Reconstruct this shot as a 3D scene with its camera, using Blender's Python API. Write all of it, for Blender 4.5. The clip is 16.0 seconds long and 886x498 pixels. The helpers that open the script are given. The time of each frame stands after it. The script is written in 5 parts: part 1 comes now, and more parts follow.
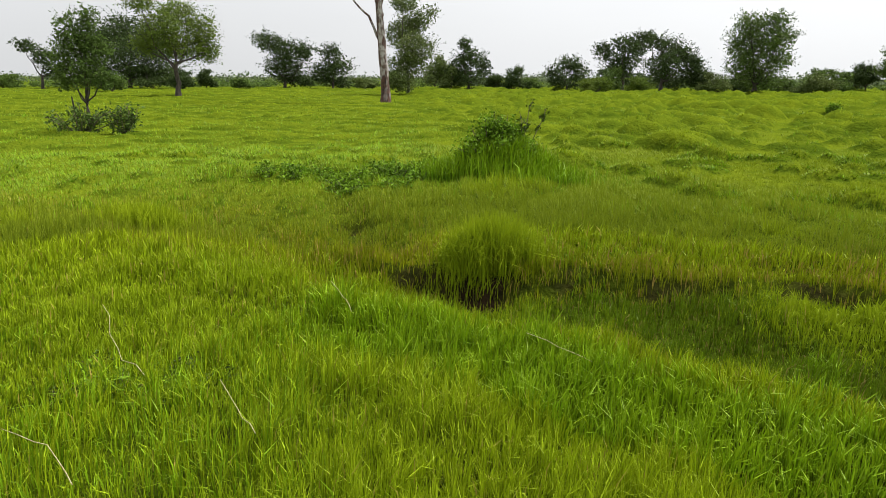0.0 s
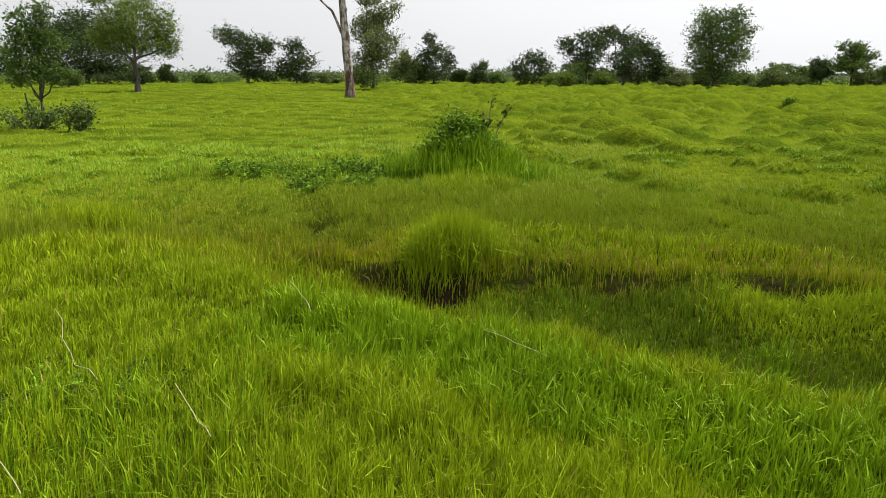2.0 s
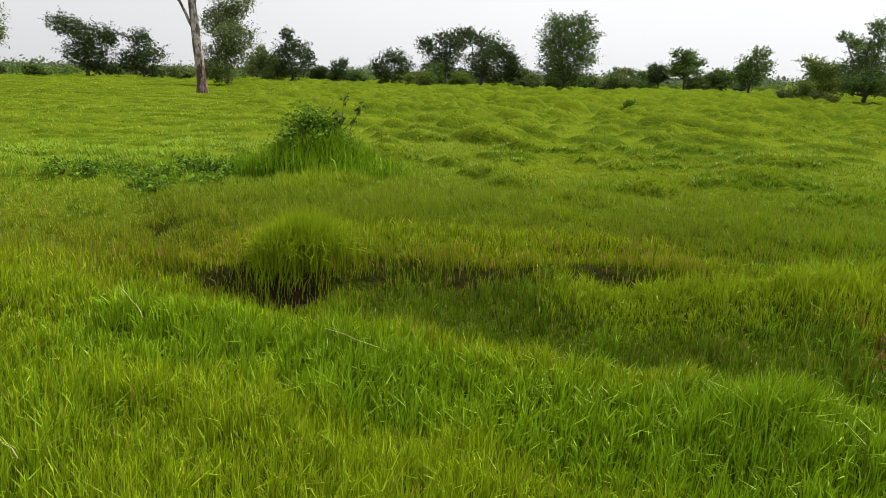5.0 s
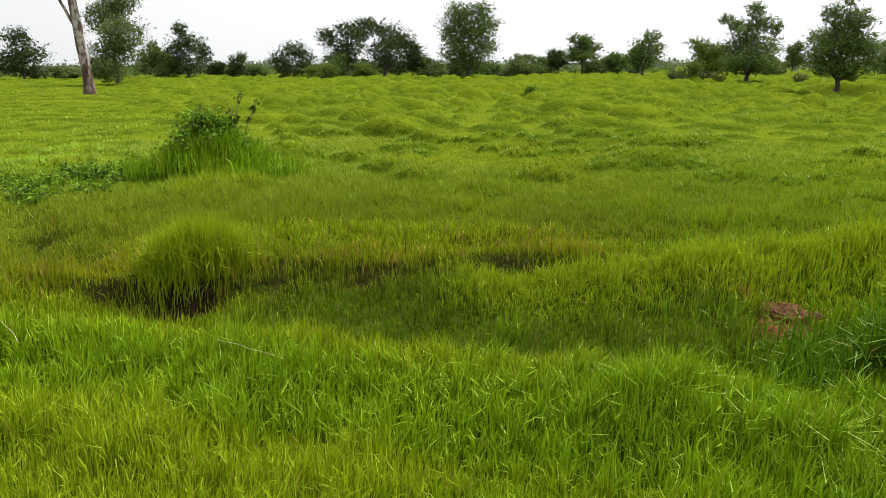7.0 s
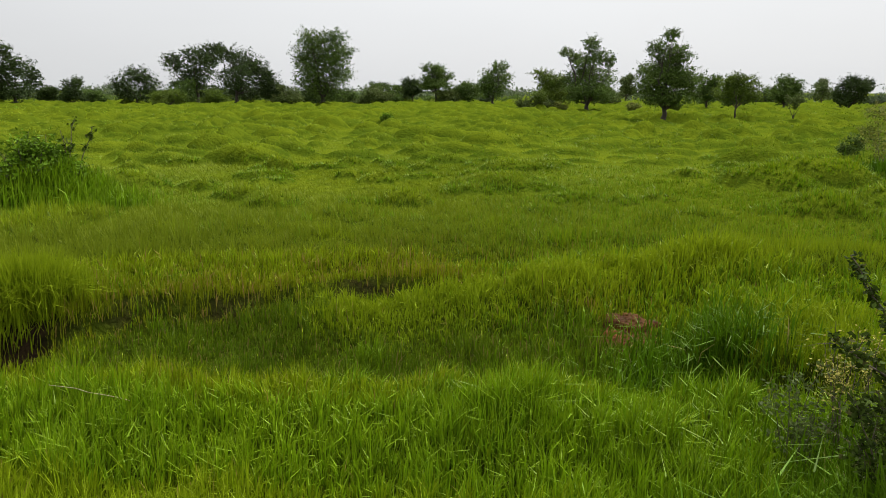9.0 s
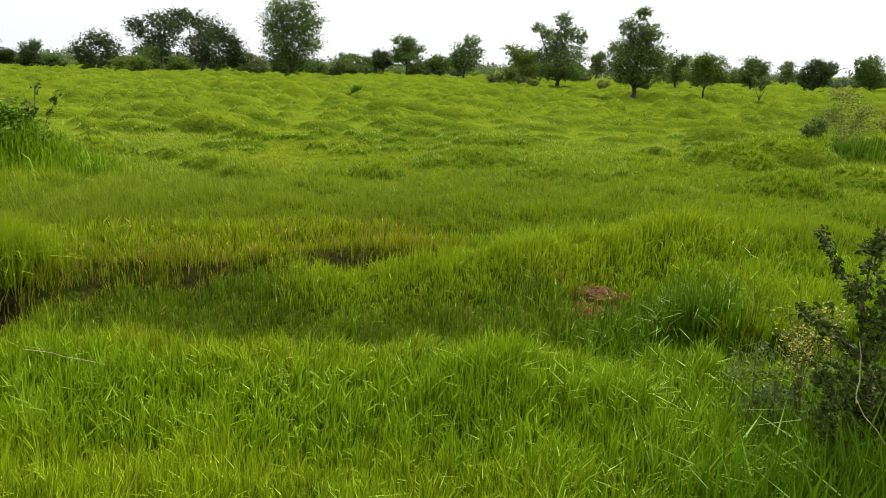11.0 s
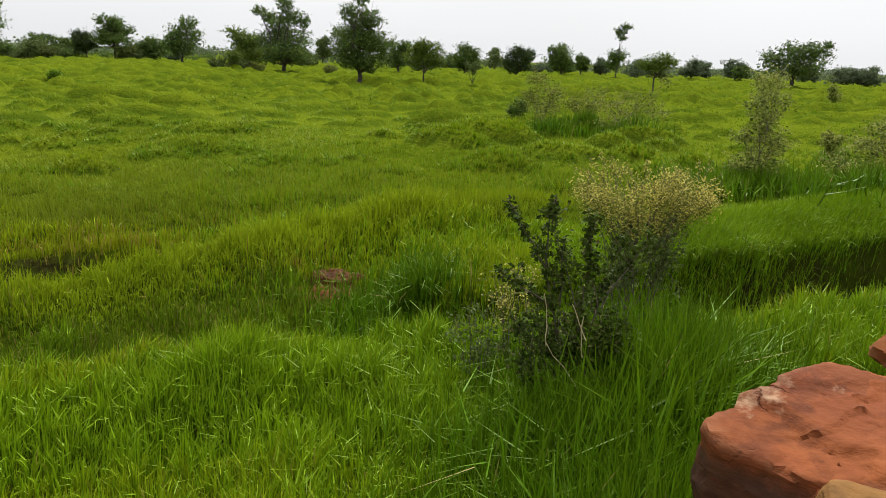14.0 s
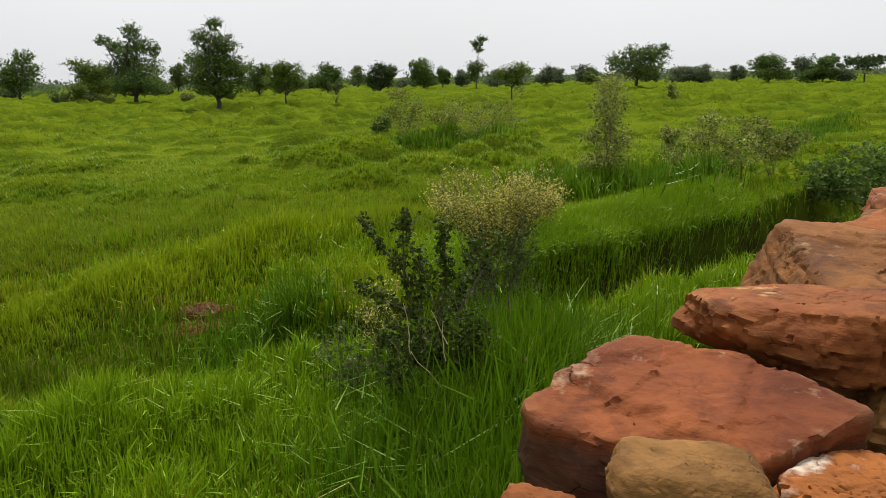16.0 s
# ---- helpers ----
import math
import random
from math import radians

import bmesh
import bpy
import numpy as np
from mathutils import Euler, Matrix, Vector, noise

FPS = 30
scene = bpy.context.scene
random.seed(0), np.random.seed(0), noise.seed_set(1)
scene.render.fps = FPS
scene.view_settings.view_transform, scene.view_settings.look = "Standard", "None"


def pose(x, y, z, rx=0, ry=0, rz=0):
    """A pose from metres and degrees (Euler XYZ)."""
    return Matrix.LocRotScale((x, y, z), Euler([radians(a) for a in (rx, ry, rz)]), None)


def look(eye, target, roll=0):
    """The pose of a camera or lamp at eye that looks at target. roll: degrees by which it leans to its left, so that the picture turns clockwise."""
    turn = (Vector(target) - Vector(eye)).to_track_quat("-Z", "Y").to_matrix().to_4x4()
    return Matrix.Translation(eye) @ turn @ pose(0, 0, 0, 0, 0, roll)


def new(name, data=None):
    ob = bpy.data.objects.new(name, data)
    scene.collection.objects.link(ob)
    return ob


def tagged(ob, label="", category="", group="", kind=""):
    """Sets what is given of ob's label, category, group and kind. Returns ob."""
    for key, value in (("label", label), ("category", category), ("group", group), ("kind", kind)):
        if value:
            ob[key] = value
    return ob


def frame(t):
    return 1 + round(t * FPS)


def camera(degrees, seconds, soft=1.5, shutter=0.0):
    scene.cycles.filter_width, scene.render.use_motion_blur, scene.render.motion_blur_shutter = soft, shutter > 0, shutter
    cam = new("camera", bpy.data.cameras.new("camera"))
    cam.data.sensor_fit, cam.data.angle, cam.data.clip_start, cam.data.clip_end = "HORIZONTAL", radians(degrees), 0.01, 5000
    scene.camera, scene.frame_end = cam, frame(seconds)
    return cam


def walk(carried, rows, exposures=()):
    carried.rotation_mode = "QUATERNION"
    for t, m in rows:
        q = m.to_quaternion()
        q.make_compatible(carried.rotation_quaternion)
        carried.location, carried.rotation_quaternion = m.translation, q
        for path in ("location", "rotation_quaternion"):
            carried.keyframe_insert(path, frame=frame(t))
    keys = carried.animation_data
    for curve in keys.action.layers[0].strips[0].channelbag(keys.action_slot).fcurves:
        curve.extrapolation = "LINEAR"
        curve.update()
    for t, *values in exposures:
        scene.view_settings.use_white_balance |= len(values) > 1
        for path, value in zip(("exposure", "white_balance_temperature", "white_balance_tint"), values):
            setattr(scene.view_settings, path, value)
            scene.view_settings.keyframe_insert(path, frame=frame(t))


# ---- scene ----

# ---------------------------------------------------------------- camera
cam = camera(64.63, 16.0, soft=0.6)
PATH = [  # seconds, eye x y z, yaw, pitch, lean
    (0, 0.001, -0.001, 1.701, -0.00, -13.74, 0.25),
    (0.5, 0.001, -0.005, 1.715, -0.55, -13.51, 0.07),
    (1, 0.011, -0.008, 1.722, 0.21, -13.18, -1.53),
    (1.5, 0.040, -0.011, 1.729, -0.46, -13.34, -1.19),
    (2, 0.070, -0.019, 1.729, -2.71, -14.14, 0.15),
    (2.5, 0.088, -0.026, 1.730, -5.17, -14.17, 0.22),
    (3, 0.113, -0.035, 1.725, -5.49, -14.06, 0.13),
    (3.5, 0.130, -0.037, 1.732, -8.22, -14.87, 1.16),
    (4, 0.148, -0.043, 1.729, -9.54, -13.96, 0.07),
    (4.5, 0.195, -0.054, 1.723, -11.75, -13.96, 0.81),
    (7, 0.403, -0.083, 1.773, -21.11, -14.83, -0.31),
    (7.5, 0.422, -0.090, 1.775, -23.33, -13.04, -0.78),
    (8, 0.434, -0.098, 1.773, -26.74, -13.37, -0.84),
    (8.5, 0.438, -0.114, 1.768, -31.20, -12.62, -0.30),
    (11, 0.336, -0.129, 1.738, -35.40, -14.68, 1.71),
    (11.5, 0.340, -0.155, 1.751, -40.10, -14.57, 1.77),
    (12, 0.334, -0.173, 1.750, -44.99, -14.87, 2.86),
    (12.5, 0.344, -0.183, 1.753, -48.93, -15.51, 3.04),
    (13, 0.359, -0.209, 1.751, -52.53, -14.47, 3.07),
    (13.5, 0.361, -0.223, 1.755, -54.88, -14.24, 3.18),
    (14, 0.365, -0.259, 1.757, -56.88, -15.18, 2.13),
    (14.5, 0.374, -0.294, 1.761, -58.16, -13.55, 1.06),
    (15, 0.380, -0.330, 1.761, -61.27, -12.97, 0.98),
    (15.5, 0.378, -0.372, 1.767, -65.77, -13.72, 0.42),
    (16, 0.363, -0.412, 1.769, -66.82, -13.80, -1.17),
]
EXPOSURES = [(0.0, 0.86), (1.8, 0.86), (2.7, 0.90), (4.0, 0.90), (4.5, 0.80), (7.0, 1.02), (8.5, 0.52), (9.8, 0.78), (11.0, 1.05), (11.5, 0.88), (12.5, 0.90), (13.5, 0.75), (14.5, 0.67), (15.5, 0.52), (16.0, 0.55)]
walk(cam, [(t, pose(x, y, z, 90 + pitch, 0, yaw) @ pose(0, 0, 0, 0, 0, lean)) for t, x, y, z, yaw, pitch, lean in PATH], EXPOSURES)

# ---------------------------------------------------------------- light
SUN_AZ, SUN_EL = 70.0, 50.0   # degrees clockwise from +y, and above the horizon


def make_world():
    world = bpy.data.worlds.new("overcast")
    scene.world = world
    world.use_nodes = True
    n, l = world.node_tree.nodes, world.node_tree.links
    n.clear()
    out, back = n.new("ShaderNodeOutputWorld"), n.new("ShaderNodeBackground")
    sky = n.new("ShaderNodeTexSky")
    sky.sky_type, sky.sun_disc = "NISHITA", False
    sky.sun_elevation, sky.sun_rotation = radians(SUN_EL), radians(SUN_AZ)
    sky.dust_density = 4.0
    tc, sep = n.new("ShaderNodeTexCoord"), n.new("ShaderNodeSeparateXYZ")
    l.new(tc.outputs["Generated"], sep.inputs[0])
    up = n.new("ShaderNodeMath"); up.operation, up.use_clamp = "MAXIMUM", True
    up.inputs[1].default_value = 0.0
    l.new(sep.outputs["Z"], up.inputs[0])
    # an overcast sky grows brighter from the horizon to the zenith
    ramp = n.new("ShaderNodeMath"); ramp.operation = "MULTIPLY_ADD"
    ramp.inputs[1].default_value, ramp.inputs[2].default_value = 3.6, 3.95
    l.new(up.outputs[0], ramp.inputs[0])
    cl = n.new("ShaderNodeTexNoise"); cl.inputs["Scale"].default_value, cl.inputs["Detail"].default_value = 1.6, 4.0
    mp = n.new("ShaderNodeMapping"); mp.inputs["Scale"].default_value = (1, 1, 3.5)
    l.new(tc.outputs["Generated"], mp.inputs["Vector"]); l.new(mp.outputs[0], cl.inputs["Vector"])
    cr = n.new("ShaderNodeMapRange"); cr.inputs["To Min"].default_value, cr.inputs["To Max"].default_value = 0.93, 1.07
    l.new(cl.outputs["Fac"], cr.inputs["Value"])
    mul = n.new("ShaderNodeMath"); mul.operation = "MULTIPLY"
    l.new(ramp.outputs[0], mul.inputs[0]); l.new(cr.outputs[0], mul.inputs[1])
    # and brighter round the hidden sun
    dot = n.new("ShaderNodeVectorMath"); dot.operation = "DOT_PRODUCT"
    dot.inputs[1].default_value = (math.sin(radians(SUN_AZ)), math.cos(radians(SUN_AZ)), 0)
    l.new(tc.outputs["Generated"], dot.inputs[0])
    side = n.new("ShaderNodeMapRange"); side.interpolation_type = "SMOOTHSTEP"
    side.inputs["From Min"].default_value, side.inputs["From Max"].default_value = -0.2, 1.0
    side.inputs["To Min"].default_value, side.inputs["To Max"].default_value = 1.03, 1.36
    l.new(dot.outputs["Value"], side.inputs["Value"])
    mul2 = n.new("ShaderNodeMath"); mul2.operation = "MULTIPLY"
    l.new(mul.outputs[0], mul2.inputs[0]); l.new(side.outputs[0], mul2.inputs[1])
    mul = mul2
    tint = n.new("ShaderNodeVectorMath"); tint.operation = "SCALE"
    tint.inputs[0].default_value = (0.985, 1.0, 1.018)
    l.new(mul.outputs[0], tint.inputs["Scale"])
    mix = n.new("ShaderNodeMix"); mix.data_type = "RGBA"
    mix.inputs["Factor"].default_value = 0.04
    l.new(tint.outputs[0], mix.inputs["A"]); l.new(sky.outputs[0], mix.inputs["B"])
    back.inputs["Strength"].default_value = 0.1
    l.new(mix.outputs["Result"], back.inputs["Color"]); l.new(back.outputs[0], out.inputs[0])


make_world()
sun = new("sun", bpy.data.lights.new("sun", "SUN"))
sun.data.energy, sun.data.angle, sun.data.color = 3.3, radians(16), (1.0, 0.96, 0.88)
a, e = radians(SUN_AZ), radians(SUN_EL)
sun.matrix_world = look((60 * math.sin(a) * math.cos(e), 60 * math.cos(a) * math.cos(e), 60 * math.sin(e)), (0, 0, 0))


# ---------------------------------------------------------------- materials
def material(name):
    m = bpy.data.materials.new(name)
    m.use_nodes = True
    n, l = m.node_tree.nodes, m.node_tree.links
    n.clear()
    return m, n, l, n.new("ShaderNodeOutputMaterial")


def mixed(n, l, fac, a, b):
    """A colour mix; a and b are colours or sockets, fac a number or socket."""
    x = n.new("ShaderNodeMix"); x.data_type = "RGBA"
    for sock, v in ((x.inputs["Factor"], fac), (x.inputs["A"], a), (x.inputs["B"], b)):
        if isinstance(v, bpy.types.NodeSocket):
            l.new(v, sock)
        elif isinstance(v, tuple):
            sock.default_value = (*v, 1)
        else:
            sock.default_value = v
    return x.outputs["Result"]


def noise_fac(n, l, scale, lo=0.35, hi=0.65, detail=3.0, stretch=None):
    tc = n.new("ShaderNodeNewGeometry")
    src = tc.outputs["Position"]
    if stretch:
        mp = n.new("ShaderNodeMapping"); mp.inputs["Scale"].default_value = stretch
        l.new(src, mp.inputs["Vector"]); src = mp.outputs[0]
    t = n.new("ShaderNodeTexNoise")
    t.inputs["Scale"].default_value, t.inputs["Detail"].default_value = scale, detail
    l.new(src, t.inputs["Vector"])
    r = n.new("ShaderNodeMapRange"); r.inputs["From Min"].default_value, r.inputs["From Max"].default_value = lo, hi
    l.new(t.outputs["Fac"], r.inputs["Value"])
    return r.outputs[0]


def leafy(name, base, other, dry=None, dry_share=0.0, patch=0.5, through_light=0.25, rough=0.6, tip=None, gloss=0.08, spread=0.54):
    """Blades and leaves: two greens in patches, a few dry ones, light shining through."""
    m, n, l, out = material(name)
    col = mixed(n, l, noise_fac(n, l, patch), base, other)
    geo = n.new("ShaderNodeNewGeometry")
    rnd = geo.outputs["Random Per Island"]
    v = n.new("ShaderNodeMapRange"); v.inputs["To Min"].default_value, v.inputs["To Max"].default_value = 0.96 - spread, 0.96 + spread
    l.new(rnd, v.inputs["Value"])
    sc = n.new("ShaderNodeVectorMath"); sc.operation = "SCALE"
    l.new(col, sc.inputs[0]); l.new(v.outputs[0], sc.inputs["Scale"])
    col = sc.outputs[0]
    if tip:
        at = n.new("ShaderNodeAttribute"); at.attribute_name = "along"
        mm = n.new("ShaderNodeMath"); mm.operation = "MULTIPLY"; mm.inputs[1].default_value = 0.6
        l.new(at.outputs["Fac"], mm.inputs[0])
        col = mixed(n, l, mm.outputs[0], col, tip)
    if dry:
        g = n.new("ShaderNodeMath"); g.operation = "FRACT"
        k = n.new("ShaderNodeMath"); k.operation = "MULTIPLY"; k.inputs[1].default_value = 37.3
        l.new(rnd, k.inputs[0]); l.new(k.outputs[0], g.inputs[0])
        c = n.new("ShaderNodeMath"); c.operation = "LESS_THAN"; c.inputs[1].default_value = dry_share
        l.new(g.outputs[0], c.inputs[0])
        col = mixed(n, l, c.outputs[0], col, dry)
    p, tr, mx = n.new("ShaderNodeBsdfPrincipled"), n.new("ShaderNodeBsdfTranslucent"), n.new("ShaderNodeMixShader")
    p.inputs["Roughness"].default_value = rough
    p.inputs["Specular IOR Level"].default_value = gloss
    l.new(col, p.inputs["Base Color"]); l.new(col, tr.inputs["Color"])
    mx.inputs[0].default_value = through_light
    l.new(p.outputs[0], mx.inputs[1]); l.new(tr.outputs[0], mx.inputs[2]); l.new(mx.outputs[0], out.inputs[0])
    return m


def bark(name, base, other, scale=6.0, patch_lo=0.4, patch_hi=0.6, stretch=(1, 1, 0.3)):
    m, n, l, out = material(name)
    p = n.new("ShaderNodeBsdfPrincipled")
    l.new(mixed(n, l, noise_fac(n, l, scale, patch_lo, patch_hi, 4.0, stretch), base, other), p.inputs["Base Color"])
    p.inputs["Roughness"].default_value = 0.9
    b = n.new("ShaderNodeBump"); b.inputs["Strength"].default_value, b.inputs["Distance"].default_value = 0.5, 0.03
    l.new(noise_fac(n, l, scale * 5, 0.3, 0.7, 4.0, stretch), b.inputs["Height"]); l.new(b.outputs[0], p.inputs["Normal"])
    l.new(p.outputs[0], out.inputs[0])
    return m


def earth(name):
    """Dark litter under the open grass, a closed green sward on the pasture with shade painted round its humps, brown
    soil where the turf is cut ('soil', 'sward', 'hollow').
    """
    m, n, l, out = material(name)

    def attr(key):
        at = n.new("ShaderNodeAttribute"); at.attribute_name = key
        return at.outputs["Fac"]

    litter = mixed(n, l, noise_fac(n, l, 3.0, 0.4, 0.7), (0.050, 0.072, 0.004), (0.022, 0.030, 0.004))
    green = mixed(n, l, noise_fac(n, l, 0.22), (0.078, 0.110, 0.007), (0.110, 0.142, 0.008))
    green = mixed(n, l, noise_fac(n, l, 2.5, 0.45, 0.80), green, (0.058, 0.090, 0.006))
    # shade at the humps' feet, put into the sward's colour
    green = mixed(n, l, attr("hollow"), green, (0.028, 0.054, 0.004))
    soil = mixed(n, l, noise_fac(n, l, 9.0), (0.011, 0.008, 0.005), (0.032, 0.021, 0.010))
    p = n.new("ShaderNodeBsdfPrincipled"); p.inputs["Roughness"].default_value = 0.95
    p.inputs["Specular IOR Level"].default_value = 0.0
    l.new(mixed(n, l, attr("soil"), mixed(n, l, attr("sward"), litter, green), soil), p.inputs["Base Color"])
    b = n.new("ShaderNodeBump"); b.inputs["Strength"].default_value, b.inputs["Distance"].default_value = 0.8, 0.06
    l.new(noise_fac(n, l, 11.0, 0.2, 0.8, 5.0), b.inputs["Height"]); l.new(b.outputs[0], p.inputs["Normal"])
    l.new(p.outputs[0], out.inputs[0])
    return m


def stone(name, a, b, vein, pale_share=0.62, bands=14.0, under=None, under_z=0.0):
    """Layered sandstone: two reds in beds, pale scars, fine pitting; under: a dark plum below under_z, weathering and
    painted shade together.
    """
    m, n, l, out = material(name)
    tc = n.new("ShaderNodeTexCoord")

    def tex(scale, lo, hi, stretch=(1, 1, 1), detail=6.0):
        mp = n.new("ShaderNodeMapping"); mp.inputs["Scale"].default_value = stretch
        t = n.new("ShaderNodeTexNoise"); t.inputs["Scale"].default_value, t.inputs["Detail"].default_value = scale, detail
        t.inputs["Roughness"].default_value = 0.62
        l.new(tc.outputs["Object"], mp.inputs["Vector"]); l.new(mp.outputs[0], t.inputs["Vector"])
        r = n.new("ShaderNodeMapRange"); r.inputs["From Min"].default_value, r.inputs["From Max"].default_value = lo, hi
        l.new(t.outputs["Fac"], r.inputs["Value"])
        return r.outputs[0]

    col = mixed(n, l, tex(2.2, 0.35, 0.65, (1, 1, bands / 4)), a, b)
    col = mixed(n, l, tex(1.5, 0.45, 0.62), col, tuple(c * k for c, k in zip(a, (0.68, 0.70, 0.74))))
    col = mixed(n, l, tex(9.0, 0.55, 0.70), col, tuple(c * 0.6 for c in a))
    # below a wavy level the side's shade is painted in with the plum
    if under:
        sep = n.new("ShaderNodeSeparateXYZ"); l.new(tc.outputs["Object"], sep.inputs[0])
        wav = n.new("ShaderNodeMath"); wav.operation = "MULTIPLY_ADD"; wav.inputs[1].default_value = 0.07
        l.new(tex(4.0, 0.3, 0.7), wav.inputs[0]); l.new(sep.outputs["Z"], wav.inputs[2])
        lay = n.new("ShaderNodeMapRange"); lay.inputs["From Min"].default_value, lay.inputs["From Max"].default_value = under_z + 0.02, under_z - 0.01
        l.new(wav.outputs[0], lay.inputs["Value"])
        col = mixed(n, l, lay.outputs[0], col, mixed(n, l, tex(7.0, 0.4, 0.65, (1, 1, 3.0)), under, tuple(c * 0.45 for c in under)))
    col = mixed(n, l, tex(5.0, pale_share, pale_share + 0.10), col, vein)
    col = mixed(n, l, tex(60.0, 0.60, 0.85), col, tuple(c * 0.6 for c in b))
    # thin dark laminae along the beds, pale worn edges
    lam = n.new("ShaderNodeMath"); lam.operation = "MULTIPLY"; lam.inputs[1].default_value = 0.55
    l.new(tex(5.0, 0.52, 0.62, (1, 1, 6.0)), lam.inputs[0])
    col = mixed(n, l, lam.outputs[0], col, tuple(c * 0.5 for c in a))
    worn = n.new("ShaderNodeMapRange")
    worn.inputs["From Min"].default_value, worn.inputs["From Max"].default_value, worn.inputs["To Max"].default_value = 0.53, 0.64, 0.7
    geo = n.new("ShaderNodeNewGeometry"); l.new(geo.outputs["Pointiness"], worn.inputs["Value"])
    col = mixed(n, l, worn.outputs[0], col, tuple(0.5 * p + 0.5 * q for p, q in zip(b, vein)))
    p = n.new("ShaderNodeBsdfPrincipled"); p.inputs["Roughness"].default_value = 0.82
    p.inputs["Specular IOR Level"].default_value = 0.12
    # flakes: the stone breaks in thin plates of uneven height
    mp = n.new("ShaderNodeMapping"); mp.inputs["Scale"].default_value = (1, 1, 1.8)
    wob = n.new("ShaderNodeTexNoise"); wob.inputs["Scale"].default_value, wob.inputs["Detail"].default_value = 9.0, 4.0
    l.new(tc.outputs["Object"], wob.inputs["Vector"])
    push = n.new("ShaderNodeVectorMath"); push.operation = "MULTIPLY_ADD"; push.inputs[1].default_value = (0.16, 0.16, 0.16)
    l.new(wob.outputs["Color"], push.inputs[0]); l.new(tc.outputs["Object"], push.inputs[2]); l.new(push.outputs[0], mp.inputs["Vector"])
    cell = n.new("ShaderNodeTexVoronoi"); cell.inputs["Scale"].default_value = 6.5
    l.new(mp.outputs[0], cell.inputs["Vector"])
    # each flake has its own tone, and dark cracks run along some of their edges
    tone = n.new("ShaderNodeMapRange"); tone.inputs["To Min"].default_value, tone.inputs["To Max"].default_value = 0.80, 1.22
    l.new(cell.outputs["Color"], tone.inputs["Value"])
    shade = n.new("ShaderNodeVectorMath"); shade.operation = "SCALE"
    l.new(col, shade.inputs[0]); l.new(tone.outputs[0], shade.inputs["Scale"])
    edge = n.new("ShaderNodeTexVoronoi"); edge.feature = "DISTANCE_TO_EDGE"; edge.inputs["Scale"].default_value = 4.2
    l.new(mp.outputs[0], edge.inputs["Vector"])
    gap = n.new("ShaderNodeMapRange"); gap.inputs["From Min"].default_value, gap.inputs["From Max"].default_value = 0.016, 0.003
    l.new(edge.outputs["Distance"], gap.inputs["Value"])
    crack = n.new("ShaderNodeMath"); crack.operation = "MULTIPLY"
    l.new(gap.outputs[0], crack.inputs[0]); l.new(tex(2.6, 0.54, 0.68), crack.inputs[1])
    l.new(mixed(n, l, crack.outputs[0], shade.outputs[0], tuple(c * 0.40 for c in a)), p.inputs["Base Color"])
    deep = n.new("ShaderNodeMath"); deep.operation = "MULTIPLY_ADD"; deep.inputs[1].default_value = -0.7
    l.new(crack.outputs[0], deep.inputs[0]); l.new(cell.outputs["Color"], deep.inputs[2])
    b0 = n.new("ShaderNodeBump"); b0.inputs["Strength"].default_value, b0.inputs["Distance"].default_value = 0.8, 0.016
    l.new(deep.outputs[0], b0.inputs["Height"])
    b1, b2 = n.new("ShaderNodeBump"), n.new("ShaderNodeBump")
    l.new(b0.outputs[0], b1.inputs["Normal"])
    b1.inputs["Strength"].default_value, b1.inputs["Distance"].default_value = 0.4, 0.014
    b2.inputs["Strength"].default_value, b2.inputs["Distance"].default_value = 0.25, 0.002
    l.new(tex(7.0, 0.3, 0.7, (1, 1, 3.6)), b1.inputs["Height"])
    l.new(tex(70.0, 0.3, 0.7), b2.inputs["Height"])
    l.new(b1.outputs[0], b2.inputs["Normal"]); l.new(b2.outputs[0], p.inputs["Normal"])
    l.new(p.outputs[0], out.inputs[0])
    return m


M_GROUND = earth("turf")
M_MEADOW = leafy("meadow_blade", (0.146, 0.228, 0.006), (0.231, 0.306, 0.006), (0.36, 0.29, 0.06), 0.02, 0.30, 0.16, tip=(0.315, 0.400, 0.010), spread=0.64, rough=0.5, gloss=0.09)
# a little extra blue in the far blades stands for haze
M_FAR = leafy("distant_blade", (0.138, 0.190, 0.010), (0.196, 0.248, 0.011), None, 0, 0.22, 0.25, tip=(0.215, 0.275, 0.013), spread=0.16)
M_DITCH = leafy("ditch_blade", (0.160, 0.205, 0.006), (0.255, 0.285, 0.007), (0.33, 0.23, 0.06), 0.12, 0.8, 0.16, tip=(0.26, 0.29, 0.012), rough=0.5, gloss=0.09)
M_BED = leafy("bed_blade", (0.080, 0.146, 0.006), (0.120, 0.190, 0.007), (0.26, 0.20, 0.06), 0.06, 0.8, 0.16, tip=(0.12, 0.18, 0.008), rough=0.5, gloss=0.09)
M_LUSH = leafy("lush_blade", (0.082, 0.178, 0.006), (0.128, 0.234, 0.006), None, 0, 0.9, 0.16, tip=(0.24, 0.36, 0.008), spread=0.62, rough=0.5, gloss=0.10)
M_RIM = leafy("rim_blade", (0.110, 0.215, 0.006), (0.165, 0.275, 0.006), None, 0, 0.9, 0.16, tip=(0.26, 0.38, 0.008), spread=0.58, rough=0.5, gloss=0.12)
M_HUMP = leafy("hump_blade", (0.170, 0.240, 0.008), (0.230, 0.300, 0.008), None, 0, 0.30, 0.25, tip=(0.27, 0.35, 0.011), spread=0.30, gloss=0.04)
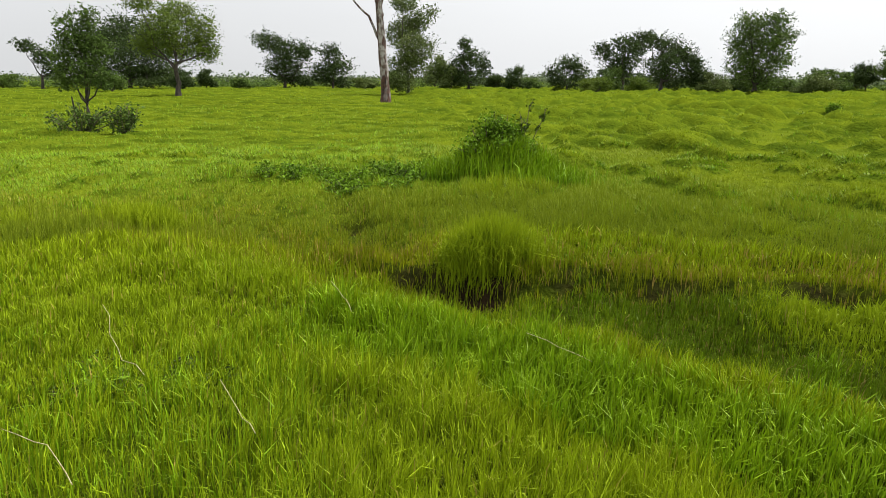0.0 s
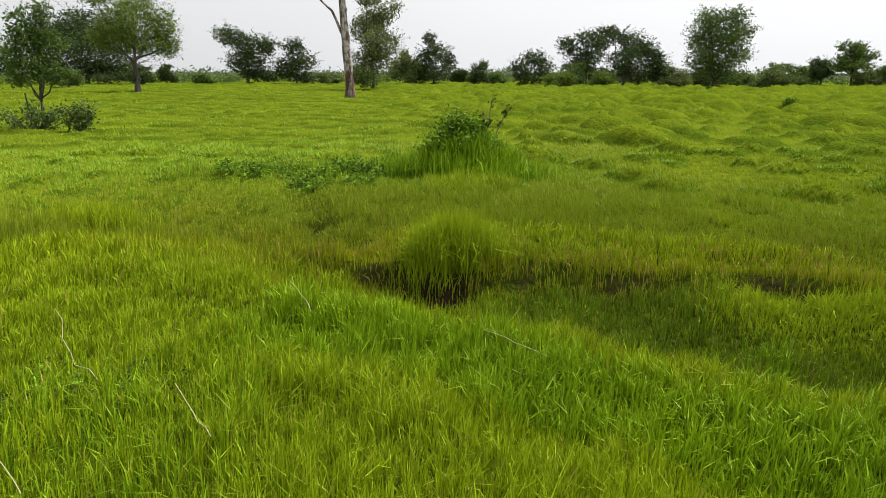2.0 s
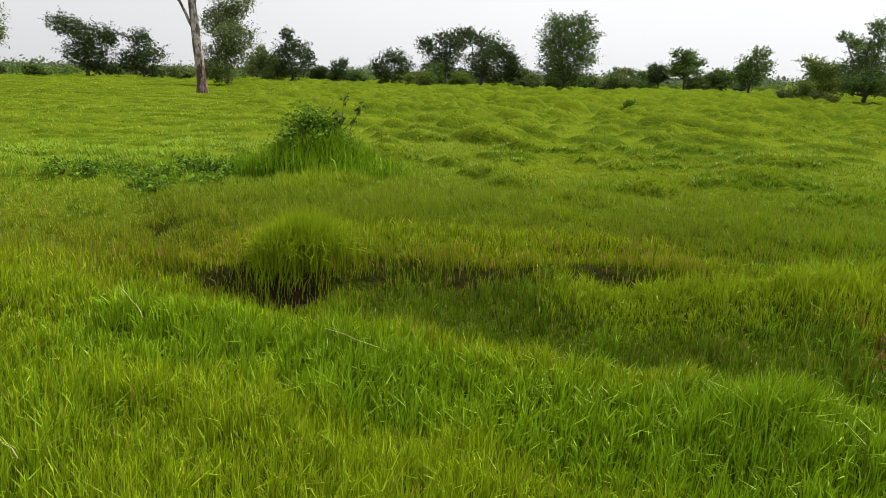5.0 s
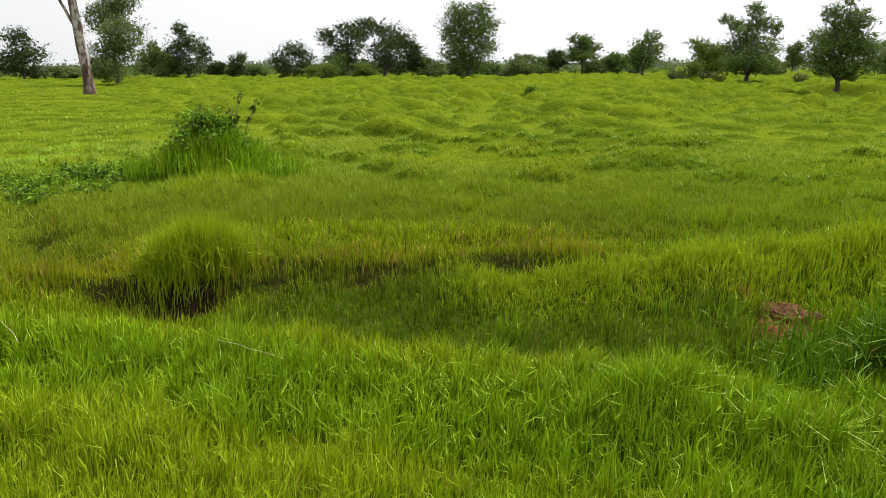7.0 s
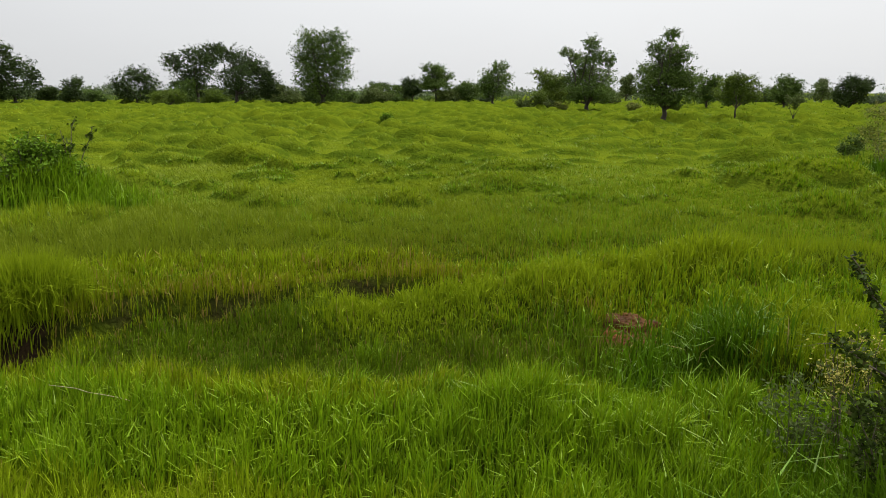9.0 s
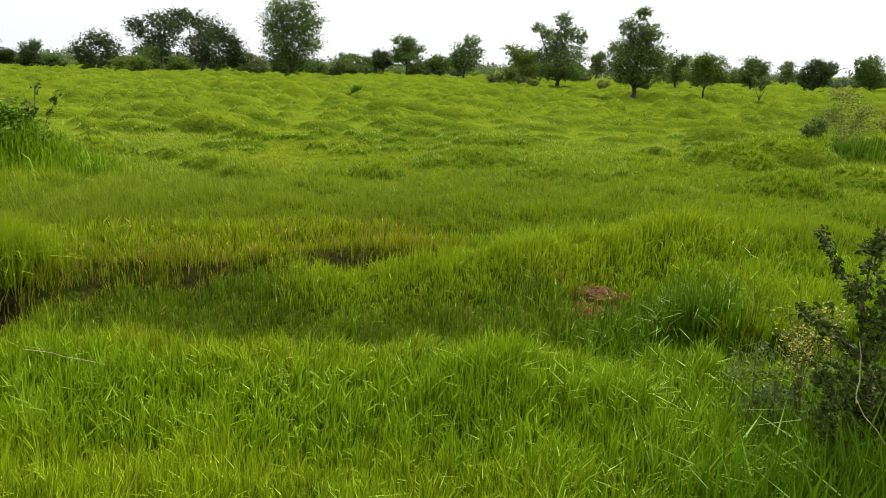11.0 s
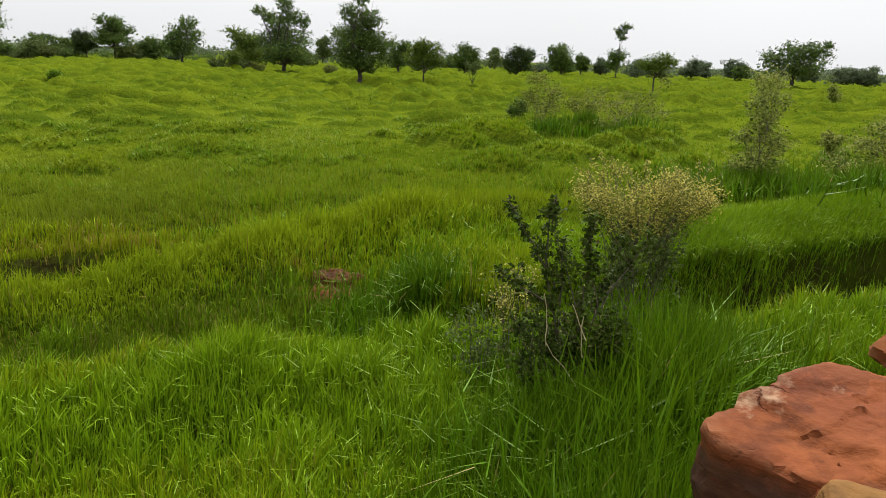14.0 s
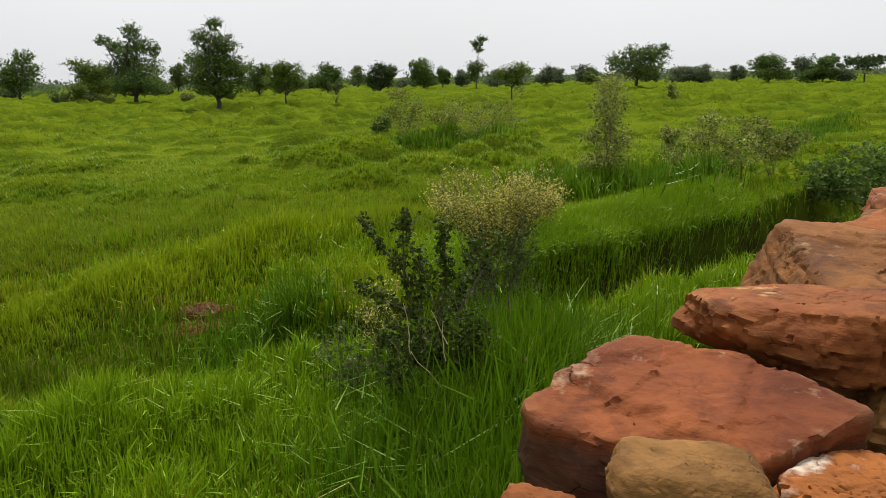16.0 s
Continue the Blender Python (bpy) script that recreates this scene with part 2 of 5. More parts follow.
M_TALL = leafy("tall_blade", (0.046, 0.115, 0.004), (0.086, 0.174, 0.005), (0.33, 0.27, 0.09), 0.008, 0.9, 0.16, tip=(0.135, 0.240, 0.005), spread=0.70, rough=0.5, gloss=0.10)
M_LEAF_DARK = leafy("dark_leaf", (0.041, 0.065, 0.019), (0.062, 0.094, 0.026), None, 0, 0.4, 0.2, spread=0.38)
M_LEAF_MID = leafy("mid_leaf", (0.073, 0.119, 0.025), (0.108, 0.164, 0.032), None, 0, 0.4, 0.25, spread=0.38)
M_LEAF_LIGHT = leafy("light_leaf", (0.100, 0.150, 0.022), (0.138, 0.188, 0.027), None, 0, 0.4, 0.25, spread=0.38)
M_LEAF_OLIVE = leafy("olive_leaf", (0.086, 0.121, 0.032), (0.121, 0.155, 0.044), None, 0, 0.4, 0.25, spread=0.38)
M_LEAF_PALE = leafy("pale_leaf", (0.205, 0.245, 0.050), (0.290, 0.300, 0.075), (0.07, 0.11, 0.02), 0.14, 3.0, 0.25)
M_LEAF_GREY = leafy("grey_leaf", (0.170, 0.200, 0.038), (0.245, 0.238, 0.055), (0.060, 0.100, 0.018), 0.20, 3.0, 0.22)
M_LEAF_SHRUB = leafy("shrub_leaf", (0.036, 0.062, 0.009), (0.072, 0.106, 0.015), (0.10, 0.10, 0.03), 0.06, 4.0, 0.15, 0.6, gloss=0.05)
M_LEAF_BUFF = leafy("buff_leaf", (0.400, 0.365, 0.085), (0.500, 0.450, 0.115), (0.14, 0.17, 0.03), 0.28, 6.0, 0.3)
# distance haze mixed into the leaf colour: paler and bluer greens
M_LEAF_HAZE = leafy("haze_tinted_leaf", (0.095, 0.129, 0.066), (0.126, 0.160, 0.086), None, 0, 0.1, 0.25, spread=0.38)
M_LEAF_WEED = leafy("weed_leaf", (0.092, 0.178, 0.011), (0.142, 0.240, 0.014), None, 0, 0.9, 0.25)
M_BARK = bark("dark_bark", (0.032, 0.025, 0.019), (0.066, 0.052, 0.040))


def peeling(name):
    """Pale bark that peels to reddish brown towards the tree's foot."""
    m, n, l, out = material(name)
    tc, sep = n.new("ShaderNodeTexCoord"), n.new("ShaderNodeSeparateXYZ")
    l.new(tc.outputs["Object"], sep.inputs[0])
    r = n.new("ShaderNodeMapRange")
    r.inputs["From Min"].default_value, r.inputs["From Max"].default_value = 0.9, 4.2
    l.new(sep.outputs["Z"], r.inputs["Value"])
    add = n.new("ShaderNodeMath"); add.operation = "MULTIPLY_ADD"; add.inputs[1].default_value = 1.3
    l.new(noise_fac(n, l, 3.2, 0.45, 0.55, 4.0, (1, 1, 0.28)), add.inputs[0])
    sub = n.new("ShaderNodeMath"); sub.operation = "SUBTRACT"; sub.inputs[1].default_value = 0.92
    l.new(r.outputs[0], sub.inputs[0]); l.new(sub.outputs[0], add.inputs[2])
    pale = mixed(n, l, noise_fac(n, l, 3.0, 0.45, 0.65), (0.36, 0.33, 0.31), (0.12, 0.080, 0.062))
    red = mixed(n, l, noise_fac(n, l, 5.0, 0.4, 0.6), (0.030, 0.014, 0.010), (0.095, 0.042, 0.026))
    p = n.new("ShaderNodeBsdfPrincipled"); p.inputs["Roughness"].default_value = 0.85
    add.use_clamp = True
    l.new(mixed(n, l, add.outputs[0], red, pale), p.inputs["Base Color"])
    b = n.new("ShaderNodeBump"); b.inputs["Strength"].default_value, b.inputs["Distance"].default_value = 0.6, 0.04
    l.new(noise_fac(n, l, 9.0, 0.3, 0.7, 4.0, (1, 1, 0.3)), b.inputs["Height"]); l.new(b.outputs[0], p.inputs["Normal"])
    l.new(p.outputs[0], out.inputs[0])
    return m


M_BARK_PEEL = peeling("peeling_bark")
M_STRAW = bark("dry_straw", (0.36, 0.30, 0.15), (0.50, 0.43, 0.24), 30.0)
M_TWIG = bark("twig_bark", (0.080, 0.065, 0.045), (0.14, 0.11, 0.08), 20.0)
M_SOIL = stone("red_soil", (0.062, 0.022, 0.004), (0.135, 0.050, 0.009), (0.17, 0.080, 0.018), 0.66)
M_RED = stone("red_sandstone", (0.140, 0.040, 0.011), (0.225, 0.072, 0.017), (0.36, 0.23, 0.15), 0.62)
# under also carries the shade of the slab's front side
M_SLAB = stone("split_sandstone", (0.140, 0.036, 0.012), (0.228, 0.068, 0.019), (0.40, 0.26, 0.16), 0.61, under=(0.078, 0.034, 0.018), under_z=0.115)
M_RUST = stone("rust_sandstone", (0.140, 0.040, 0.011), (0.225, 0.075, 0.019), (0.42, 0.25, 0.11), 0.62)
M_CRUST = stone("crusted_sandstone", (0.185, 0.056, 0.012), (0.290, 0.100, 0.022), (0.50, 0.42, 0.33), 0.54)
M_PLUM = stone("plum_sandstone", (0.115, 0.043, 0.013), (0.205, 0.082, 0.019), (0.30, 0.19, 0.08), 0.62, 22.0)
M_TAN = stone("tan_sandstone", (0.150, 0.070, 0.020), (0.225, 0.112, 0.031), (0.36, 0.24, 0.09), 0.66)
M_GREY = stone("grey_stone", (0.150, 0.120, 0.110), (0.230, 0.190, 0.170), (0.40, 0.36, 0.33), 0.58)


# ---------------------------------------------------------------- mesh helpers
def mesh_of(name, verts, tris=None, quads=None, mat=None, smooth=False, along=None, soil=None, sward=None, hollow=None):
    """A mesh from arrays of corners, triangles and quads."""
    me = bpy.data.meshes.new(name)
    verts = np.asarray(verts, np.float32)
    tris = np.zeros((0, 3), np.int32) if tris is None else np.asarray(tris, np.int32).reshape(-1, 3)
    quads = np.zeros((0, 4), np.int32) if quads is None else np.asarray(quads, np.int32).reshape(-1, 4)
    me.vertices.add(len(verts)); me.vertices.foreach_set("co", verts.ravel())
    idx = np.concatenate([tris.ravel(), quads.ravel()]).astype(np.int32)
    starts = np.concatenate([np.arange(len(tris)) * 3, len(tris) * 3 + np.arange(len(quads)) * 4]).astype(np.int32)
    me.loops.add(len(idx)); me.loops.foreach_set("vertex_index", idx)
    me.polygons.add(len(starts)); me.polygons.foreach_set("loop_start", starts)
    me.polygons.foreach_set("use_smooth", np.full(len(starts), smooth))
    for key, data in (("along", along), ("soil", soil), ("sward", sward), ("hollow", hollow)):
        if data is not None:
            me.attributes.new(key, "FLOAT", "POINT").data.foreach_set("value", np.asarray(data, np.float32))
    me.update(calc_edges=True)
    if mat:
        me.materials.append(mat)
    return me


def part(name, me, parent, label=""):
    ob = new(name, me)
    ob.parent = parent
    return tagged(ob, label) if label else ob


def thing(name, at, label, category, group="", rz=0.0):
    ob = new(name)
    ob.matrix_world = pose(*at, 0, 0, rz)
    ob.empty_display_size = 0.1
    return tagged(ob, label, category, group)


def joined(lists):
    """Several (verts, faces) pairs as one."""
    vs, fs, k = [], [], 0
    for v, f in lists:
        vs.append(v); fs.append(f + k); k += len(v)
    return np.concatenate(vs), np.concatenate(fs)


def tube(points, radii, sides=6):
    """A tapered tube along points: corners and quads."""
    p, r = np.asarray(points, float), np.asarray(radii, float)
    d = np.gradient(p, axis=0); d /= np.linalg.norm(d, axis=1, keepdims=True) + 1e-9
    ref = np.where(np.abs(d[:, 2:3]) > 0.9, [[1.0, 0, 0]], [[0, 0, 1.0]])
    u = np.cross(d, ref); u /= np.linalg.norm(u, axis=1, keepdims=True)
    w = np.cross(d, u)
    a = np.arange(sides) * 2 * np.pi / sides
    v = p[:, None] + r[:, None, None] * (np.cos(a)[None, :, None] * u[:, None] + np.sin(a)[None, :, None] * w[:, None])
    i, j = np.meshgrid(np.arange(len(p) - 1), np.arange(sides), indexing="ij")
    k = (j + 1) % sides
    q = np.stack([i * sides + j, i * sides + k, (i + 1) * sides + k, (i + 1) * sides + j], -1).reshape(-1, 4)
    return v.reshape(-1, 3), q


def bent(a, b, sag, rng, steps=5):
    """A crooked line from a to b."""
    a, b = np.asarray(a, float), np.asarray(b, float)
    t = np.linspace(0, 1, steps)[:, None]
    p = a + (b - a) * t
    n = np.linalg.norm(b - a)
    p += np.sin(np.pi * t) * rng.normal(0, sag * n, 3)
    p[1:-1] += rng.normal(0, sag * 0.35 * n, (steps - 2, 3))
    return p


def leaves(centres, size, rng, droop=0.0, slim=0.55):
    """Folded diamond leaves of two triangles at the centres."""
    n = len(centres)
    s = size * rng.uniform(0.6, 1.4, (n, 1))
    d = rng.normal(0, 1, (n, 3)); d[:, 2] = d[:, 2] * 0.7 - droop
    d /= np.linalg.norm(d, axis=1, keepdims=True)
    w = np.cross(d, rng.normal(0, 1, (n, 3))); w /= np.linalg.norm(w, axis=1, keepdims=True) + 1e-9
    nn = np.cross(d, w)
    a, b = centres - d * s, centres + d * s
    c, e = centres + w * s * slim + nn * s * 0.15, centres - w * s * slim + nn * s * 0.15
    v = np.stack([a, c, b, e], 1).reshape(-1, 3)
    i = np.arange(n)[:, None] * 4
    return v, np.concatenate([i + [0, 1, 2], i + [0, 2, 3]])


# ---------------------------------------------------------------- ground shape
def grid_noise(x, y, seed):
    """Smooth noise from -1 to 1 on a unit grid."""
    xi, yi = np.floor(x).astype(np.int64), np.floor(y).astype(np.int64)
    fx, fy = x - xi, y - yi
    fx, fy = fx * fx * (3 - 2 * fx), fy * fy * (3 - 2 * fy)

    def val(i, j):
        h = (i * 374761393 + j * 668265263 + seed * 1442695041) & 0xFFFFFFFF
        h = ((h ^ (h >> 13)) * 1274126177) & 0xFFFFFFFF
        return ((h ^ (h >> 16)) & 0xFFFF) / 32767.5 - 1.0

    a, b, c, d = val(xi, yi), val(xi + 1, yi), val(xi, yi + 1), val(xi + 1, yi + 1)
    return (a * (1 - fx) + b * fx) * (1 - fy) + (c * (1 - fx) + d * fx) * fy


def smooth(t):
    t = np.clip(t, 0, 1)
    return t * t * (3 - 2 * t)


# bed of the ditch: x, y and depth under the meadow
DITCH = [(-14.0, 15.5, 0.10), (-7.0, 11.8, 0.16), (-3.6, 10.2, 0.22), (-1.4, 8.5, 0.42), (0.1, 7.35, 0.66), (1.2, 6.65, 0.55), (2.3, 6.05, 0.56),
         (3.2, 5.45, 0.56), (4.4, 4.4, 0.58), (5.0, 3.35, 0.70), (5.7, 2.5, 0.60), (6.6, 1.65, 0.48), (7.9, 0.95, 0.85), (9.2, 0.18, 1.18), (10.6, -0.75, 1.15), (20.0, -4.6, 0.5)]
# crest of the near bank, where the meadow ends above the ditch
CREST = [(-14.0, 13.0), (-8.5, 10.6), (-5.8, 9.05), (-3.5, 7.9), (-2.2, 6.8), (-1.1, 5.95), (0.2, 5.3), (0.9, 4.78), (1.5, 4.27), (2.1, 3.9), (2.7, 3.5), (3.25, 3.03), (3.95, 2.55),
         (4.4, 2.2), (5.2, 1.2), (6.0, 0.52), (6.9, 0.04), (8.0, -0.63), (10.0, -1.9), (20.0, -6.2)]
FOLD = [(3.2, 6.35), (4.4, 6.0), (5.6, 5.7), (6.8, 5.2), (7.8, 4.7), (9.2, 3.9)]
HOLES = [(-1.42, 10.3), (-1.78, 8.25), (-1.32, 7.55), (-5.1, 10.7), (2.3, 10.5)]   # small dark hollows in the trodden grass
TRACK = [(-2.2, 14.0), (-1.9, 11.9), (-1.3, 10.0), (-0.4, 8.4)]


def along_line(x, y, line):
    """Distance to a polyline, on its left side positive, and the place along it as an index."""
    best, where = np.full(x.shape, 1e9), np.zeros(x.shape)
    for i in range(len(line) - 1):
        ax, ay, bx, by = line[i][0], line[i][1], line[i + 1][0], line[i + 1][1]
        dx, dy = bx - ax, by - ay
        ll = dx * dx + dy * dy
        t = np.clip(((x - ax) * dx + (y - ay) * dy) / ll, 0, 1)
        px, py = x - ax - t * dx, y - ay - t * dy
        d = np.hypot(px, py)
        side = np.where(dx * (y - ay) - dy * (x - ax) >= 0, 1.0, -1.0)
        m = d < np.abs(best)
        best, where = np.where(m, d * side, best), np.where(m, i + t, where)
    return best, where


def shelf_at(w):
    """How far the cut far bank stands from the ditch's line: a grassy shelf widens along it."""
    return np.interp(w, (3.4, 4.1, 4.5, 5.4, 6.3, 7.1, 7.6, 8.9), (0.33, 0.33, 0.55, 1.12, 1.45, 1.80, 2.00, 0.40))


def cut_at(w):
    """How sharply the far bank is cut; it lies down to a grassy slope round the bare soil."""
    return 1 - smooth((w - 7.0) / 0.6) * smooth((9.4 - w) / 0.6)


def ditch_at(x, y):
    d, w = along_line(x, y, DITCH)
    return d + 0.12 * grid_noise(x * 1.3, y * 1.3, 7), np.interp(w, np.arange(len(DITCH)), [p[2] for p in DITCH]), w


def crest_at(x, y):
    """Distance past the crest of the near bank, positive towards the ditch."""
    return along_line(x, y, CREST)[0] + 0.10 * grid_noise(x * 1.7, y * 1.7, 8)


def mounds(x, y, cell, seed, lo, hi, share):
    """Separate oval mounds at jittered places, 0 between them and about 1 on the largest tops."""
    x, y = x / cell, y / cell
    i, j = np.floor(x), np.floor(y)
    best = np.zeros(np.shape(x))
    for di in (-1, 0, 1):
        for dj in (-1, 0, 1):
            a, b = i + di, j + dj
            g = lambda k: 0.5 + 0.5 * grid_noise(a, b, seed + k)
            px, py = x - (a + 0.1 + 0.8 * g(0)), y - (b + 0.1 + 0.8 * g(1))
            turn, wide = 3.14 * g(4), lo + (hi - lo) * g(2)
            long = wide * (1.0 + 0.7 * g(5))
            p, q = px * np.cos(turn) + py * np.sin(turn), py * np.cos(turn) - px * np.sin(turn)
            top = np.clip(1 - (p / long) ** 2 - (q / wide) ** 2, 0, 1) ** 0.85 * (0.45 + 0.55 * g(3)) * (wide / hi)
            best = np.maximum(best, top * (g(6) < share))
    return best


def humps(x, y):
    """The grassy humps alone, 0 between them and about 1 on the largest."""
    x, y = x + 0.28 * grid_noise(x * 1.1, y * 1.1, 51) + 0.08 * grid_noise(x * 3.3, y * 3.3, 53), y + 0.28 * grid_noise(x * 1.1, y * 1.1, 52) + 0.08 * grid_noise(x * 3.3, y * 3.3, 54)
    return np.maximum(mounds(x, y, 2.5, 2, 0.20, 0.40, 0.70), 0.62 * mounds(x, y, 1.3, 32, 0.20, 0.40, 0.60))


def foot_shade_at(x, y):
    """The foot of the humps, a ring round each whose colour is darkened as shade."""
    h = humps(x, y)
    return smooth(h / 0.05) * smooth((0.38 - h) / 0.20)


def relief(x, y):
    """The height of the pasture's humps: low towards the woods, higher in the open."""
    return 0.78 * smooth((np.hypot(x, y) - 9.0) / 6) * (0.9 + 0.35 * grid_noise(x / 7, y / 7, 6)) * (0.40 + 0.60 * smooth((x + 0.10 * y) / 6)) * humps(x, y)


def height(x, y):
    """The ground's height; the tips of the grass stand about 0.25 m higher."""
    x, y = np.asarray(x, float), np.asarray(y, float)
    r = np.hypot(x, y)
    d, deep, w = ditch_at(x, y)
    z = -0.25 + 0.04 * grid_noise(x / 5, y / 5, 1) + 0.06 * sward_at(x, y)
    z = z + relief(x, y) + 0.07 * smooth((r - 8.0) / 6) * grid_noise(x / 5.0, y / 5.0, 4)
    z = z + 0.30 * np.exp(-((x - 1.0) / 0.75) ** 4 - ((y - 13.5) / 0.55) ** 4)   # the overgrown mound
    z = z + 0.16 * smooth((r - 25) / 40) * grid_noise(x / 9, y / 9, 5)
    past = crest_at(x, y)
    near_side = smooth(past / (0.75 + 1.1 * smooth((-0.5 - x) / 1.5)))
    steep = cut_at(w) * 0.60 * smooth((w - 2.6) / 1.0) + 0.32 * smooth((w - 10.2) / 1.2)
    c = shelf_at(w)
    deep = deep * (1 - 0.28 * np.clip(d / c, 0, 1) * smooth((c - 0.4) / 0.4))
    far_side = steep * smooth(1 - (d - c + 0.09) / 0.18) + (1 - steep) * smooth(1 - d / (2.9 + c))
    z = z - deep * np.minimum(near_side, far_side)
    z = z + 0.06 * np.exp(-((past + 0.2) / 0.35) ** 2) - 0.08 * np.exp(-((past + 0.95) / 0.35) ** 2) * smooth((x + 1.5) / 1.5) * smooth((4.2 - x) / 0.8)
    z = z + 0.24 * np.exp(-((d - 1.15) / 0.55) ** 2) * smooth((w - 11) / 1.0) * smooth((14.5 - w) / 0.4)   # the domed bank
    f, _ = along_line(x, y, FOLD)
    z = z + 0.17 * np.exp(-(f / 0.45) ** 2) - 0.08 * np.exp(-((f - 1.25) / 0.35) ** 2)
    for hx, hy in HOLES:
        z = z - 0.14 * np.exp(-(((x - hx) / 0.32) ** 2 + ((y - hy) / 0.20) ** 2) ** 2)
    tr, _ = along_line(x, y, TRACK)
    z = z - 0.12 * np.exp(-(tr / 0.35) ** 2)
    return z


def sward_at(x, y):
    """How closed the pasture's turf is: open tussocky grass near the ditch, a dense sward beyond."""
    return smooth((np.hypot(x, y) - 7.5) / 7)


def soil_at(x, y):
    d, deep, w = ditch_at(x, y)
    n = grid_noise(x * 2.1, y * 2.1, 11)
    bank = np.exp(-((d - shelf_at(w)) / (0.15 + 0.06 * np.exp(-((w - 4.3) / 0.5) ** 2))) ** 2) * smooth((deep - 0.25) / 0.2) * cut_at(w) * smooth((w - 2.8) / 0.8) * (1 - smooth((w - 9.2) / 0.3) * smooth((12.3 - w) / 0.4))
    bed = np.exp(-((d - 0.0) / 0.4) ** 2) * smooth((deep - 0.85) / 0.12) * 0.9
    tr, _ = along_line(x, y, TRACK)
    patch = 0.85 * np.exp(-(((x + 2.08) / 0.50) ** 2 + ((y - 4.05) / 0.34) ** 2)) * np.clip(0.6 + n, 0, 1)
    bank = 0.8 * np.maximum(bank, patch)
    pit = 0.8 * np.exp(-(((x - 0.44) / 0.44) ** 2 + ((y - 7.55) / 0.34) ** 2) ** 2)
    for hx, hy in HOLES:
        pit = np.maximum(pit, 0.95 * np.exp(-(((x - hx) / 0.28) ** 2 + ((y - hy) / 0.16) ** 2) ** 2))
    return np.clip(np.maximum(np.maximum(bank * np.clip(0.50 + 1.2 * n, 0, 1), bed), 0.5 * np.exp(-(tr / 0.25) ** 2) * np.clip(0.3 + n, 0, 1)) + pit, 0, 1)


def around(az, dist):
    """The place at a bearing (degrees clockwise from +y) and distance."""
    return dist * math.sin(radians(az)), dist * math.cos(radians(az))


def ground():
    az = np.radians(np.concatenate([np.arange(-40, 112, 0.42), np.arange(112, 320, 8.0)]))
    rr = np.concatenate([[0.4, 0.9, 1.4], np.geomspace(1.8, 16, 110), np.geomspace(16.4, 140, 225), np.geomspace(150, 4500, 22)])
    A, R = np.meshgrid(az, rr, indexing="ij")
    x, y = (R * np.sin(A)), (R * np.cos(A))
    na, nr = A.shape
    i, j = np.meshgrid(np.arange(na), np.arange(nr - 1), indexing="ij")
    k = (i + 1) % na
    q = np.stack([k * nr + j, k * nr + j + 1, i * nr + j + 1, i * nr + j], -1).reshape(-1, 4)
    v = np.stack([x.ravel(), y.ravel(), height(x.ravel(), y.ravel())], 1)
    v = np.concatenate([v, [[0, 0, -0.25]]])
    c = len(v) - 1
    t = np.stack([np.arange(na) * nr, (np.arange(na) + 1) % na * nr, np.full(na, c)], 1)
    t = t[:, ::-1]
    x, y = v[:, 0], v[:, 1]
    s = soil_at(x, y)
    hollow = 0.6 * foot_shade_at(x, y)
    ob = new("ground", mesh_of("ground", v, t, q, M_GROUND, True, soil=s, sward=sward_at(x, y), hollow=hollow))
    tagged(ob, "rolling green pasture ground with a shallow ditch", "ground", kind="structure")


ground()

# ---------------------------------------------------------------- grass
WALL_BOX = (1.45, 5.4, -1.6, -0.08)   # the stones stand here


def blades(x, y, h, w, rng, bend=0.35, joints=2, sink=0.02, away=None, lay=None, fall=None):
    """Grass blades as arrays: corners, triangles, quads and the place along the blade. away: the way in which each one leans; lay: how far it lies down along the ground, whose slope is fall."""
    n = len(x)
    z = height(x, y) - sink
    p = np.stack([x, y, z], 1)
    a = rng.uniform(0, 2 * np.pi, n)
    b = rng.uniform(0, 2 * np.pi, n) if away is None else away + rng.normal(0, 0.9 if lay is None else 0.75, n)
    if lay is not None:
        a = np.where(lay > 0.3, b + np.pi / 2, a)
    wv = np.stack([np.cos(a), np.sin(a), np.zeros(n)], 1) * (w / 2)[:, None]
    out = np.minimum(np.abs(rng.normal(0, bend, n)), 0.95) * h
    if lay is not None:
        out = out * (1 - lay) + 0.9 * h * lay * rng.uniform(0.6, 1.2, n)
    lv = np.stack([np.cos(b), np.sin(b), np.zeros(n)], 1) * out[:, None]
    lv[:, 0] += 0.05 * h
    up = np.zeros((n, 3)); up[:, 2] = h
    i = np.arange(n)[:, None]
    k = np.minimum(out / h, 1.0)
    tip = p + up * (1 - 0.62 * k ** 1.5)[:, None] + lv
    if lay is not None:
        tip[:, 2] += lay * (fall[0] * lv[:, 0] + fall[1] * lv[:, 1]) - 0.12 * lay * h
    if joints == 1:
        v = np.stack([p - wv, p + wv, tip], 1).reshape(-1, 3)
        return v, i * 3 + [[0, 1, 2]], None, np.tile([0, 0, 1.0], n)
    mid = p + up * (0.62 - 0.12 * k)[:, None] + lv * 0.30
    v = np.stack([p - wv * 0.6, p + wv * 0.6, mid + wv, mid - wv, tip], 1).reshape(-1, 3)
    return v, i * 5 + [[3, 2, 4]], i * 5 + [[0, 1, 2, 3]], np.tile([0, 0, 0.55, 0.55, 1.0], n)


